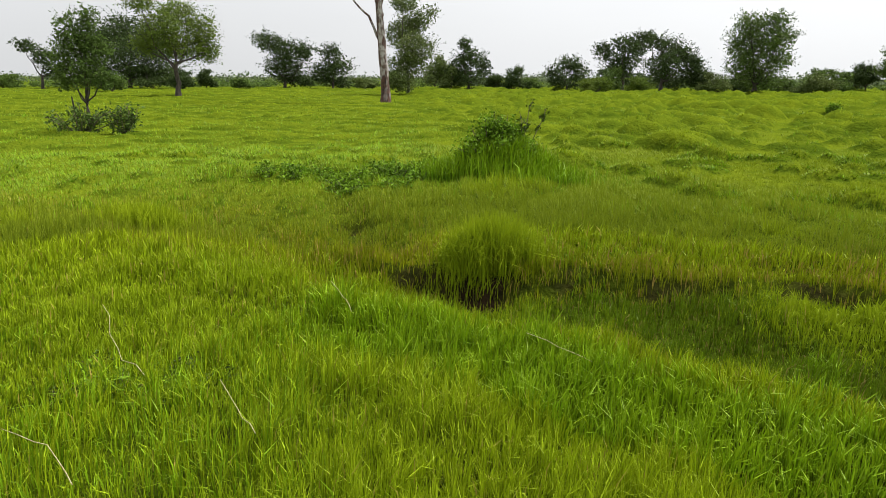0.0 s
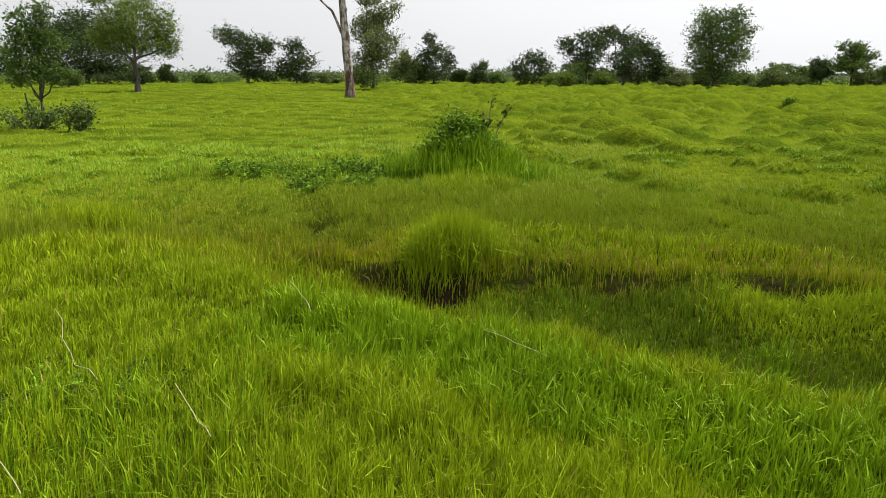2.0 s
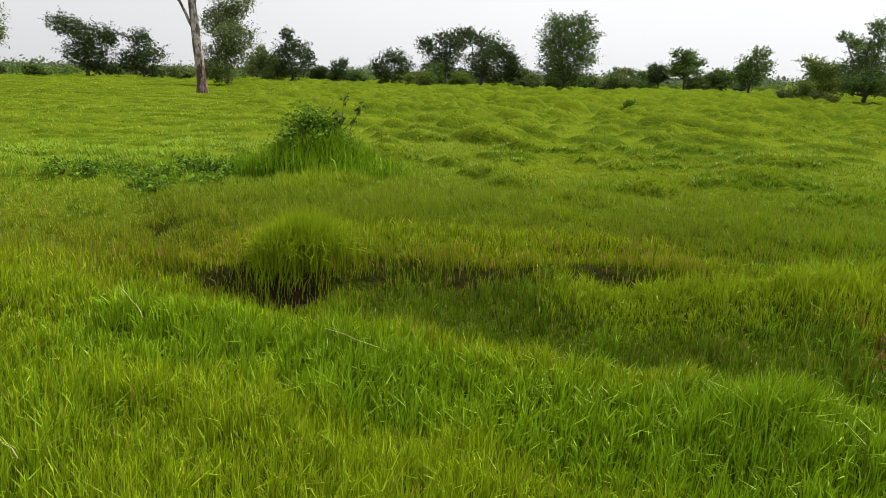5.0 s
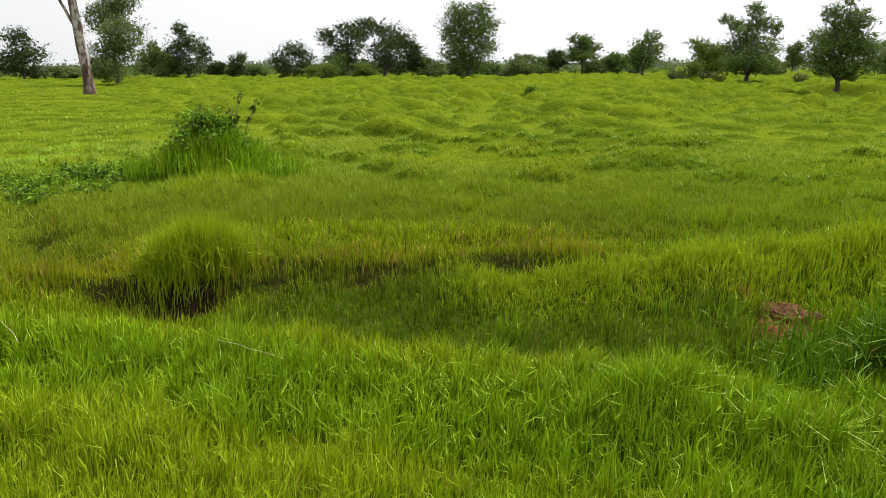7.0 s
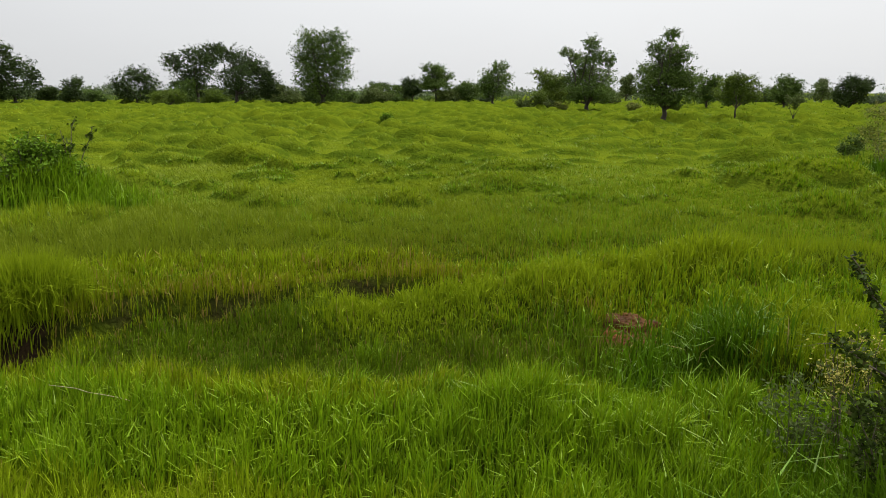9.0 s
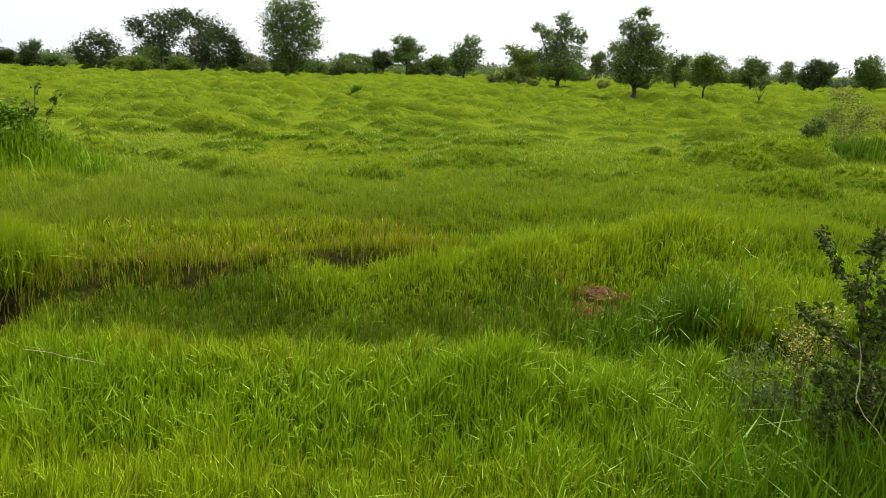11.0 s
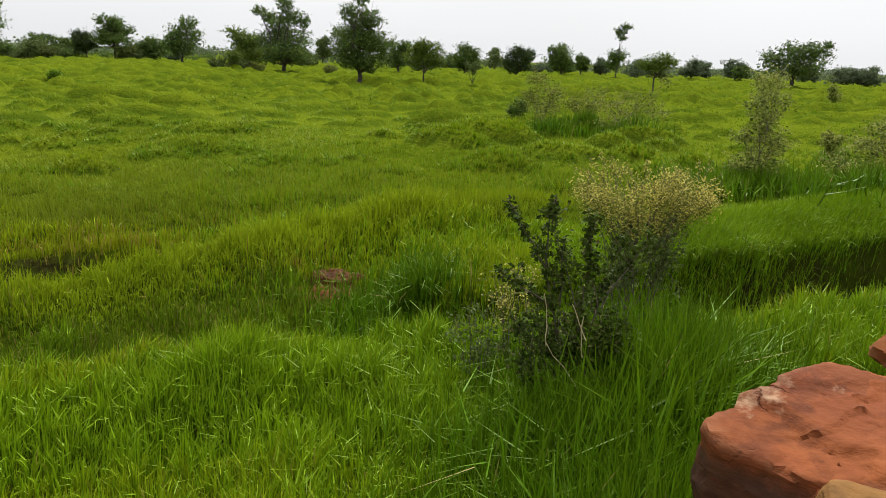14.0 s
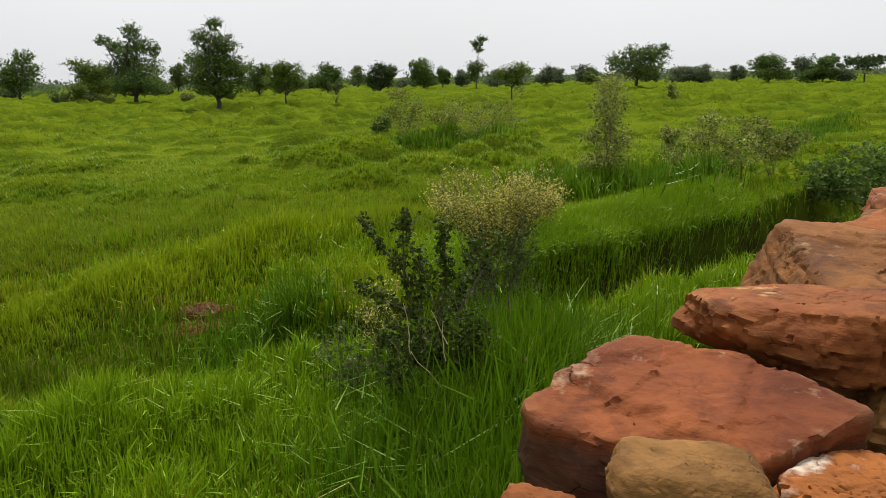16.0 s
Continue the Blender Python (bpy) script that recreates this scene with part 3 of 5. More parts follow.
def tufts(x, y, cell, pull, seed):
    """Draws points together into tufts; gives the new points, the way out of the tuft and a factor for its height."""
    i, j = np.floor(x / cell), np.floor(y / cell)
    cx = (i + 0.5 + 0.42 * grid_noise(i * 1.0, j * 1.0, seed)) * cell
    cy = (j + 0.5 + 0.42 * grid_noise(i * 1.0, j * 1.0, seed + 1)) * cell
    away = np.arctan2(y - cy, x - cx)
    return x + (cx - x) * pull, y + (cy - y) * pull, away, 1 + 0.36 * grid_noise(i * 1.0, j * 1.0, seed + 2)


def scatter(rng, r0, r1, power, density, az0=-36.0, az1=108.0):
    """Points in a sector round the start; density (per square metre) at 5 m, falling as 1 / r ** power."""
    e = 2 - power
    lim = lambda r: r ** e / e
    k = density * 5 ** power * radians(az1 - az0)
    n = int(k * (lim(r1) - lim(r0)))
    u = rng.uniform(0, 1, n)
    r = (r0 ** e + u * (r1 ** e - r0 ** e)) ** (1 / e)
    a = np.radians(rng.uniform(az0, az1, n))
    return r * np.sin(a), r * np.cos(a), r


def zones(x, y):
    """How strongly each kind of growth holds a place: ditch edge, lush hollow, ditch bed; and slow noise."""
    d, deep, w = ditch_at(x, y)
    n = grid_noise(x * 0.9, y * 0.9, 21)
    n2 = grid_noise(x * 0.35, y * 0.35, 22)
    past = crest_at(x, y)
    c = shelf_at(w)
    ditch = np.exp(-(np.where(d < c, (d - c) / 0.35, (d - c) / 0.75)) ** 2) * smooth((w - 1.0) / 2) * smooth((10.2 - w) / 1.0)
    ditch = np.maximum(ditch, 0.45 * smooth(1 - np.abs(d - c - 0.8) / 1.6) * smooth((w - 2.5) / 2) * smooth((8.5 - w) / 1.5))
    ditch = np.maximum(ditch, 0.6 * np.exp(-((past - 0.30) / 0.28) ** 2) * smooth((w - 3.0) / 1) * smooth((8.5 - w) / 1.0))
    ditch = np.maximum(ditch, 0.65 * np.exp(-((d - 0.3) / 1.7) ** 2) * smooth((w - 0.2) / 0.8) * smooth((3.8 - w) / 1.0))
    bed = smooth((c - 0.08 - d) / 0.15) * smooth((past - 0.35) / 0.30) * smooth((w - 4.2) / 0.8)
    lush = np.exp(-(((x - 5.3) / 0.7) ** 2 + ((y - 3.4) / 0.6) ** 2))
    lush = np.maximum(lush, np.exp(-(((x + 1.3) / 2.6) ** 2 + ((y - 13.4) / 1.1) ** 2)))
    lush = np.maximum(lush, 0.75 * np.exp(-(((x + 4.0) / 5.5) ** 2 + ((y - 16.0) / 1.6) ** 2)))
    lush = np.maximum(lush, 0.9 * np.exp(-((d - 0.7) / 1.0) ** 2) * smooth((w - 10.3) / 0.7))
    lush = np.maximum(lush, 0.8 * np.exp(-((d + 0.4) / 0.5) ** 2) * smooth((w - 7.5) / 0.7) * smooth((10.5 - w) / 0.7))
    # darker growth round the shrub, with the shrub's shadow put into its green
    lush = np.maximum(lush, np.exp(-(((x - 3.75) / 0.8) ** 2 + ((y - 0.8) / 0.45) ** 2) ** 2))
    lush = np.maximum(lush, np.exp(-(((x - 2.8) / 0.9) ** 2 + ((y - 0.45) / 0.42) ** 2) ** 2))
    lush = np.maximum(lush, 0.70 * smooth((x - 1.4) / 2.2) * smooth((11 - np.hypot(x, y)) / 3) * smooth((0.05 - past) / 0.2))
    f, _ = along_line(x, y, FOLD)
    on = smooth((x - 2.6) / 1.2) * smooth((11.5 - x) / 1.5)
    ditch = np.maximum(ditch, 0.9 * np.exp(-((f - 1.35) / 0.30) ** 2) * on)
    rim = smooth((past + 1.15 + 0.15 * n) / 0.25) * smooth((-0.12 - past) / 0.22) * smooth((x + 1.6) / 1.2) * smooth((3.7 - x) / 0.6)
    sunny = np.maximum(np.exp(-(f / 0.42) ** 2) * on, np.exp(-(((x - 6.25) / 0.75) ** 2 + ((y - 3.15) / 0.55) ** 2) ** 2))
    lush, bed = lush * (1 - 0.9 * sunny), bed * (1 - 0.9 * sunny)
    return np.clip(ditch + 0.25 * n * (ditch > 0.15), 0, 1), np.clip(lush + 0.2 * n * (lush > 0.15), 0, 1), np.clip(bed, 0, 0.95), np.clip(0.9 * rim, 0, 1), 0.85 * sunny, n2


def outside_wall(x, y):
    return ~((x > WALL_BOX[0]) & (x < WALL_BOX[1]) & (y > WALL_BOX[2]) & (y < WALL_BOX[3])) & (np.hypot(x - 0.3, y + 0.3) > 1.3)


def bare(x, y):
    return np.exp(-(((x - 5.50) / 0.38) ** 2 + ((y - 4.46) / 0.34) ** 2)) * np.clip(0.9 + 0.7 * grid_noise(x * 5.0, y * 5.0, 33), 0, 1)


def grow():
    rng = np.random.default_rng(5)
    made = {"meadow": [], "ditch": [], "lush": [], "bed": [], "distant": [], "rim": [], "hump": []}
    # near grass, blade by blade, then tufts that grow wider with the distance
    for r0, r1, power, dens, joints, cell, pull, wide in ((1.5, 4.0, 0.02, 5000, 2, 0.08, 0.22, 0.0054), (4.0, 9.0, 1.2, 4300, 2, 0.11, 0.25, 0.0062), (9.0, 20.0, 1.8, 4600, 1, 0.26, 0.25, 0.0062), (20.0, 150.0, 1.75, 620, 1, 0.85, 0.15, 0.0060)):
        x, y, r = scatter(rng, r0, r1, power, dens)
        x, y, away, tall = tufts(x, y, cell, pull, int(r0 * 10))
        dz, lz, bz, rz, sz, n2 = zones(x, y)
        hum = humps(x, y)
        # deeper green blades stand in for the shade at the humps' feet
        lz = np.maximum(lz, 0.65 * foot_shade_at(x, y) * smooth((r - 9) / 5) * smooth((140 - r) / 60))
        lz = np.maximum(lz, 0.20 * smooth((grid_noise(x / 3.1, y / 2.3, 25) - 0.1) / 0.5) * smooth((r - 9) / 5))
        lz = np.maximum(lz, 0.65 * smooth((1.5 - x) / 4) * smooth((r - 12) / 3) * smooth((50 - r) / 25))
        lz = np.maximum(lz, (0.22 + 0.5 * smooth((x - 1.0) / 2)) * smooth((grid_noise(x * 1.25, y * 1.25, 24) - 0.15) / 0.5) * smooth((9 - r) / 4))
        lz = np.maximum(lz, 0.28 * smooth((-0.3 - x) / 1.3) * smooth((5.6 - r) / 1.6))
        lz = lz * (1 - sz)
        lz = np.maximum(lz, (1 - sz) * 0.42 * smooth((x / r - 0.50) / 0.30) * smooth((r - 6) / 3))
        keep = outside_wall(x, y) & (rng.uniform(0, 1, len(x)) > np.clip(bare(x, y) * 1.6, 0, 0.97)) & (rng.uniform(0, 1, len(x)) > 0.88 * soil_at(x, y)) & (rng.uniform(0, 1, len(x)) > 0.50 * smooth((-0.2 - x) / 1.0) * smooth((5.2 - r) / 1.2))
        x, y, r, dz, lz, bz, rz, sz, n2, away, tall, hum = (q[keep] for q in (x, y, r, dz, lz, bz, rz, sz, n2, away, tall, hum))
        u, u2, u3 = (rng.uniform(0, 1, len(x)) for _ in range(3))
        lay, fall = np.zeros(len(x)), np.zeros((2, len(x)))
        if r0 > 8:      # the pasture's long grass lies down over its humps
            z0, e = relief(x, y), 0.12
            fall = np.stack([(relief(x + e, y) - z0) / e, (relief(x, y + e) - z0) / e])
            fall = fall / np.maximum(1, np.hypot(*fall) / 0.9)
            lay = rng.uniform(0.35, 0.80, len(x)) * (rng.uniform(0, 1, len(x)) < 0.9 * smooth((r - 8.0) / 9))
            drift = 2.6 + 0.9 * grid_noise(x / 4.0, y / 4.0, 41)
            down = np.arctan2(-fall[1] + 0.22 * np.sin(drift), -fall[0] + 0.22 * np.cos(drift))
            away = np.where(lay > 0.3, down, away)
        # hump tops take brighter blades: the light from above is in their colour
        plain = np.where(u2 < 0.75 * smooth((hum - 0.30) / 0.25), 6, 4) if r0 > 8 else 0
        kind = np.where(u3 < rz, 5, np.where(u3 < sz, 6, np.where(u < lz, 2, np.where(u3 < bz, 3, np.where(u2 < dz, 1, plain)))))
        tuft = tall * (0.82 + 0.36 * grid_noise(x * 2.4, y * 2.4, 31) + 0.2 * n2 + 0.55 * hum * smooth((r - 8) / 6))
        w = wide * np.maximum(1, r / 5.0) ** 0.98 * rng.uniform(0.6, 1.4, len(x))
        for k, key in enumerate(made):
            m = kind == k
            if not m.any():
                continue
            base = (0.205, 0.20, 0.25, 0.22, 0.27, 0.27, 0.28)[k]
            h = base * np.clip(tuft[m], 0.40, 1.5) * rng.uniform(0.55, 1.25, m.sum()) * (1 - 0.50 * sward_at(x[m], y[m]))
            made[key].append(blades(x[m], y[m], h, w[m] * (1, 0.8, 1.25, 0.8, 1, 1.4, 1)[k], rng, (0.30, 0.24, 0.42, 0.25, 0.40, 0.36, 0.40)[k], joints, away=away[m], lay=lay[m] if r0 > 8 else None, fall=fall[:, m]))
    for key, mat, label in (("meadow", M_MEADOW, "bright yellow-green meadow grass on the near bank"),
                            ("ditch", M_DITCH, "olive and straw-tipped grass fringing the ditch"),
                            ("lush", M_LUSH, "deep green lush grass in the damp hollows, and as shade round humps and shrub"),
                            ("bed", M_BED, "dark green fine grass in the ditch bed"),
                            ("rim", M_RIM, "coarse wide-bladed green grass along the ditch rim"),
                            ("hump", M_HUMP, "bright yellow-green grass on the pasture's humps"),
                            ("distant", M_FAR, "tufted yellow-green grass of the wide rolling pasture")):
        vs, ts, qs, al, k = [], [], [np.zeros((0, 4), int)], [], 0
        for v, t, q, s in made[key]:
            vs.append(v); ts.append(t + k); al.append(s)
            if q is not None:
                qs.append(q + k)
            k += len(v)
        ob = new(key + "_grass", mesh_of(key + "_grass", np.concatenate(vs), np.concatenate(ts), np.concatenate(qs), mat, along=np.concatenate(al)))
        tagged(ob, label, "grass", kind="stuff")


grow()


def tall_grass():
    """Long arching blades beside the shrub, on the stream bank and round the bushes."""
    rng = np.random.default_rng(8)
    out = []

    def clump(cx, cy, sx, sy, n, h0, h1, w, bend, drape=0.0):
        x, y = rng.normal(cx, sx, n), rng.normal(cy, sy, n)
        m = outside_wall(x, y)
        x, y = x[m], y[m]
        lay = fall = away = None
        if drape:       # the blades hang down the bank
            e = 0.1
            z0 = height(x, y)
            fall = np.clip(np.stack([(height(x + e, y) - z0) / e, (height(x, y + e) - z0) / e]), -1.2, 1.2)
            away, lay = np.arctan2(-fall[1] - 0.2, -fall[0] - 0.1) + rng.normal(0, 0.6, len(x)), drape * rng.uniform(0.2, 1.3, len(x))
        out.append(blades(x, y, rng.uniform(h0, h1, len(x)), w * rng.uniform(0.7, 1.5, len(x)), rng, bend, away=away, lay=lay, fall=fall))

    clump(3.75, 0.55, 0.50, 0.32, 5200, 0.28, 0.66, 0.010, 0.50)
    clump(3.45, 0.92, 0.30, 0.22, 2600, 0.22, 0.48, 0.008, 0.4)
    clump(3.95, 0.60, 0.28, 0.16, 2000, 0.50, 0.85, 0.011, 0.50)
    clump(3.60, 0.50, 0.18, 0.14, 60, 0.55, 0.85, 0.020, 0.45)
    clump(3.40, 0.80, 0.16, 0.14, 1500, 0.35, 0.60, 0.008, 0.35)
    clump(2.90, 0.32, 0.34, 0.18, 3800, 0.26, 0.50, 0.009, 0.45)
    clump(4.0, 1.05, 0.35, 0.30, 2200, 0.25, 0.50, 0.008, 0.4)
    clump(3.3, 0.15, 0.5, 0.15, 2500, 0.25, 0.45, 0.006, 0.35)
    clump(3.0, 0.75, 0.35, 0.25, 2500, 0.25, 0.45, 0.006, 0.4)
    clump(3.1, 0.45, 0.4, 0.3, 30, 0.35, 0.55, 0.013, 0.25)
    clump(2.9, 0.35, 0.30, 0.22, 2600, 0.25, 0.55, 0.008, 0.4)
    clump(2.80, 0.27, 0.22, 0.12, 1100, 0.30, 0.58, 0.008, 0.32)
    clump(2.90, 0.28, 0.22, 0.12, 30, 0.40, 0.66, 0.014, 0.25)
    clump(4.05, 0.72, 0.33, 0.22, 1800, 0.40, 0.75, 0.011, 0.5)
    clump(3.70, 0.98, 0.22, 0.16, 700, 0.30, 0.62, 0.009, 0.35)
    clump(4.4, 0.95, 0.3, 0.25, 900, 0.30, 0.55, 0.008, 0.4)
    clump(5.45, 3.55, 0.36, 0.30, 2600, 0.28, 0.50, 0.012, 0.50)
    clump(5.15, 3.10, 0.25, 0.16, 700, 0.20, 0.36, 0.010, 0.55)
    clump(11.8, 2.3, 0.45, 0.4, 900, 0.4, 0.6, 0.02, 0.4)
    clump(12.8, 0.5, 0.8, 0.35, 1500, 0.4, 0.65, 0.02, 0.4)
    for i in range(7):
        clump(20 + 1.2 * i, -1.0 - 0.35 * i, 0.7, 0.4, 700, 0.14, 0.30, 0.014, 0.4)
    clump(12.4, 1.6, 0.35, 0.35, 1600, 0.35, 0.6, 0.014, 0.4)
    for gx, gy in ((18.1, 8.2), (18.9, 7.4), (19.4, 6.6), (19.0, 5.8)):
        clump(gx, gy, 0.5, 0.4, 500, 0.3, 0.5, 0.02, 0.4)
    vs, ts, qs, al, k = [], [], [], [], 0
    for v, t, q, s in out:
        vs.append(v); ts.append(t + k); qs.append(q + k); al.append(s); k += len(v)
    ob = new("tall_grass", mesh_of("tall_grass", np.concatenate(vs), np.concatenate(ts), np.concatenate(qs), M_TALL, along=np.concatenate(al)))
    tagged(ob, "tall arching dark green grass beside the shrubs", "grass", kind="stuff")
    out.clear()
    for i in range(14):      # the overhanging far bank of the stream
        t = i / 13
        clump(6.9 + 4.6 * t, 2.45 - 2.45 * t, 0.32, 0.32, 3000, 0.14, 0.30, 0.007, 0.42, 0.20)
    vs, ts, qs, al, k = [], [], [], [], 0
    for v, t, q, s in out:
        vs.append(v); ts.append(t + k); qs.append(q + k); al.append(s); k += len(v)
    ob = new("bank_grass", mesh_of("bank_grass", np.concatenate(vs), np.concatenate(ts), np.concatenate(qs), M_RIM, along=np.concatenate(al)))
    tagged(ob, "fresh green grass hanging over the stream's bank", "grass", kind="stuff")
    out.clear()
    clump(1.05, 13.25, 0.48, 0.26, 2000, 0.28, 0.62, 0.017, 0.36)
    clump(1.75, 13.3, 0.45, 0.40, 2000, 0.25, 0.42, 0.013, 0.35)
    clump(0.30, 13.4, 0.3, 0.30, 1400, 0.28, 0.48, 0.013, 0.35)
    vs, ts, qs, al, k = [], [], [], [], 0
    for v, t, q, s in out:
        vs.append(v); ts.append(t + k); qs.append(q + k); al.append(s); k += len(v)
    ob = new("mound_grass", mesh_of("mound_grass", np.concatenate(vs), np.concatenate(ts), np.concatenate(qs), M_LUSH, along=np.concatenate(al)))
    tagged(ob, "tall fresh green grass smothering the mound", "grass", kind="stuff")
    # the tussock on the ditch's edge
    x, y = rng.normal(0.55, 0.27, 4200), rng.normal(7.93, 0.17, 4200)
    r2 = ((x - 0.55) / 0.5) ** 2 + ((y - 7.93) / 0.36) ** 2
    h = 0.56 * np.clip(1.15 - 0.3 * r2, 0.4, 1.2) * rng.uniform(0.6, 1.2, len(x))
    tussock("bright grass tussock on the edge of the ditch", x, y, h, 0.010, 0.45, rng)
    x, y = rng.normal(-4.05, 0.30, 1200), rng.normal(9.35, 0.22, 1200)
    tussock("low straw-green grass tussock above a dark hollow", x, y, 0.38 * rng.uniform(0.7, 1.2, len(x)), 0.010, 0.35, rng)


def tussock(label, x, y, h, wide, bend, rng):
    """A tussock of tufts that grow from one foot."""
    cx, cy = float(x.mean()), float(y.mean())
    root = thing("tussock", (cx, cy, float(height(cx, cy))), label, "grass tussock")
    turn = np.arctan2(y - cy, x - cx)
    for i in range(6):
        m = (turn > -math.pi + i * math.pi / 3) & (turn <= -math.pi + (i + 1) * math.pi / 3)
        v, t, q, s = blades(x[m], y[m], h[m], wide * rng.uniform(0.7, 1.4, m.sum()), rng, bend)
        tagged(part("tuft", mesh_of("tuft", v - np.array([cx, cy, float(height(cx, cy))]), t, q, M_HUMP, along=s), root), kind="stuff")


tall_grass()


# ---------------------------------------------------------------- trees
def tree(name, label, at, h, w, lobes, seed, mat=None, bark_mat=None, trunk=0.25, girth=0.032, leaf=0.0, count=0, lean=0.0, stems=1, loose=1.0, full=1.0):
    """A tree: a trunk with limbs to every lobe of its crown, and a crown of leaves. lobes: across (of w), up (of h), half width (of w), half height (of h)."""
    rng = np.random.default_rng(seed)
    x, y = at
    dist = math.hypot(x, y)
    z = float(height(x, y)) - 0.05
    h = h + 0.15
    root = thing(name, (x, y, z), label, "tree", rz=-math.degrees(math.atan2(x, y)))
    if isinstance(lobes, int):
        lobes = crown_lobes(lobes, trunk, rng)
    leaf = leaf or max(0.045, 0.00108 * dist)
    wood, green = [], []
    top = np.array([lean * w, 0, trunk * h])
    g = girth * h
    for s in range(stems):
        off = rng.normal(0, 0.03 * h, 3) * (stems > 1); off[2] = 0
        p = bent(off, top + off * 2, 0.05, rng, 6); r = np.linspace(g, g * 0.7, 6); r[0] *= 1.35
        wood.append(tube(p, r / (1 + 0.35 * (stems - 1)), 8))
    area = sum((lw * w) * (lh * h) for _, _, lw, lh in lobes)
    count = count or int(np.clip(area / leaf ** 2 * 5.0, 1800, 13000))
    for across, up, lw, lh in lobes:
        c = np.array([across * w, rng.normal(0, 0.2 * w), up * h])
        half = 1.12 * np.array([lw * w, 0.85 * lw * w, lh * h])
        start = top * rng.uniform(0.75, 1.0)
        wood.append(tube(bent(start, c, 0.08, rng, 6), np.linspace(g * 0.45, g * 0.10, 6), 5))
        for _ in range(5 if dist < 60 else 3):
            e = c + rng.normal(0, 0.5, 3) * half
            wood.append(tube(bent(start + (c - start) * rng.uniform(0.5, 0.95), e, 0.08, rng, 4), np.linspace(g * 0.13, g * 0.03, 4), 4))
        n = int(count * lw * w * lh * h / area)
        # leaves sit in small sprays, so that the outline is uneven and sky shows through
        sprays = max(20, int(n / 18))
        d = rng.normal(0, 1, (sprays, 3)); d /= np.linalg.norm(d, axis=1, keepdims=True)
        rad = rng.uniform(0, 1, (sprays, 1)) ** 0.42 * rng.uniform(0.70, 1.18, (sprays, 1))
        q = c + d * rad * half
        spread = min(lw * w, lh * h) * 0.17 * loose
        pick = rng.integers(0, sprays, n)
        green.append(leaves(q[pick] + rng.normal(0, spread, (n, 3)) * [1, 1, 0.7], leaf, rng, 0.2))
        # leafy shoots stand out of the lobe, most of them upwards
        for _ in range(12):
            d = rng.normal(0, 1, 3); d[2] = abs(d[2]) * 1.2 + 0.1; d /= np.linalg.norm(d)
            a0, a1 = c + d * half * 0.7, c + d * half * rng.uniform(1.05, 1.45)
            line = bent(c, a1, 0.04, rng, 4)
            wood.append(tube(line, np.linspace(g * 0.07, g * 0.02, 4), 3))
            t = rng.uniform(0, 1, (16, 1))
            green.append(leaves(a0 + (a1 - a0) * t + rng.normal(0, leaf * 0.9, (16, 3)), leaf * 0.85, rng, 0.0, 0.45))
        # larger leaf masses close the inside of the lobe
        m = int(n * 0.32 * full)
        d = rng.normal(0, 1, (m, 3)); d /= np.linalg.norm(d, axis=1, keepdims=True) + 1e-9
        green.append(leaves(c + d * rng.uniform(0, 1, (m, 1)) ** 0.4 * half * 0.80, leaf * 1.7, rng, 0.2))
    v, f = joined(wood)
    part("trunk", mesh_of("trunk", v, None, f, bark_mat or M_BARK, True), root)
    v, f = joined(green)
    part("crown", mesh_of("crown", v, f, None, mat or M_LEAF_MID), root)
    return root


def crown_lobes(n, trunk, rng):
    """Lobes of a rounded crown, wide below and narrower above."""
    out = []
    for i in range(n):
        up = trunk + (1 - trunk) * rng.uniform(0.06, 0.82)
        k = (up - trunk) / (1 - trunk)
        wide = 0.34 * (1 - 0.55 * max(0, k - 0.35) / 0.65)
        out.append((rng.uniform(-wide, wide), up, rng.uniform(0.15, 0.25), (1 - trunk) * rng.uniform(0.13, 0.22)))
    out += [(0.0, trunk + (1 - trunk) * 0.45, 0.32, (1 - trunk) * 0.35), (-0.15, trunk + (1 - trunk) * 0.2, 0.24, (1 - trunk) * 0.18), (0.17, trunk + (1 - trunk) * 0.22, 0.24, (1 - trunk) * 0.18)]
    return out


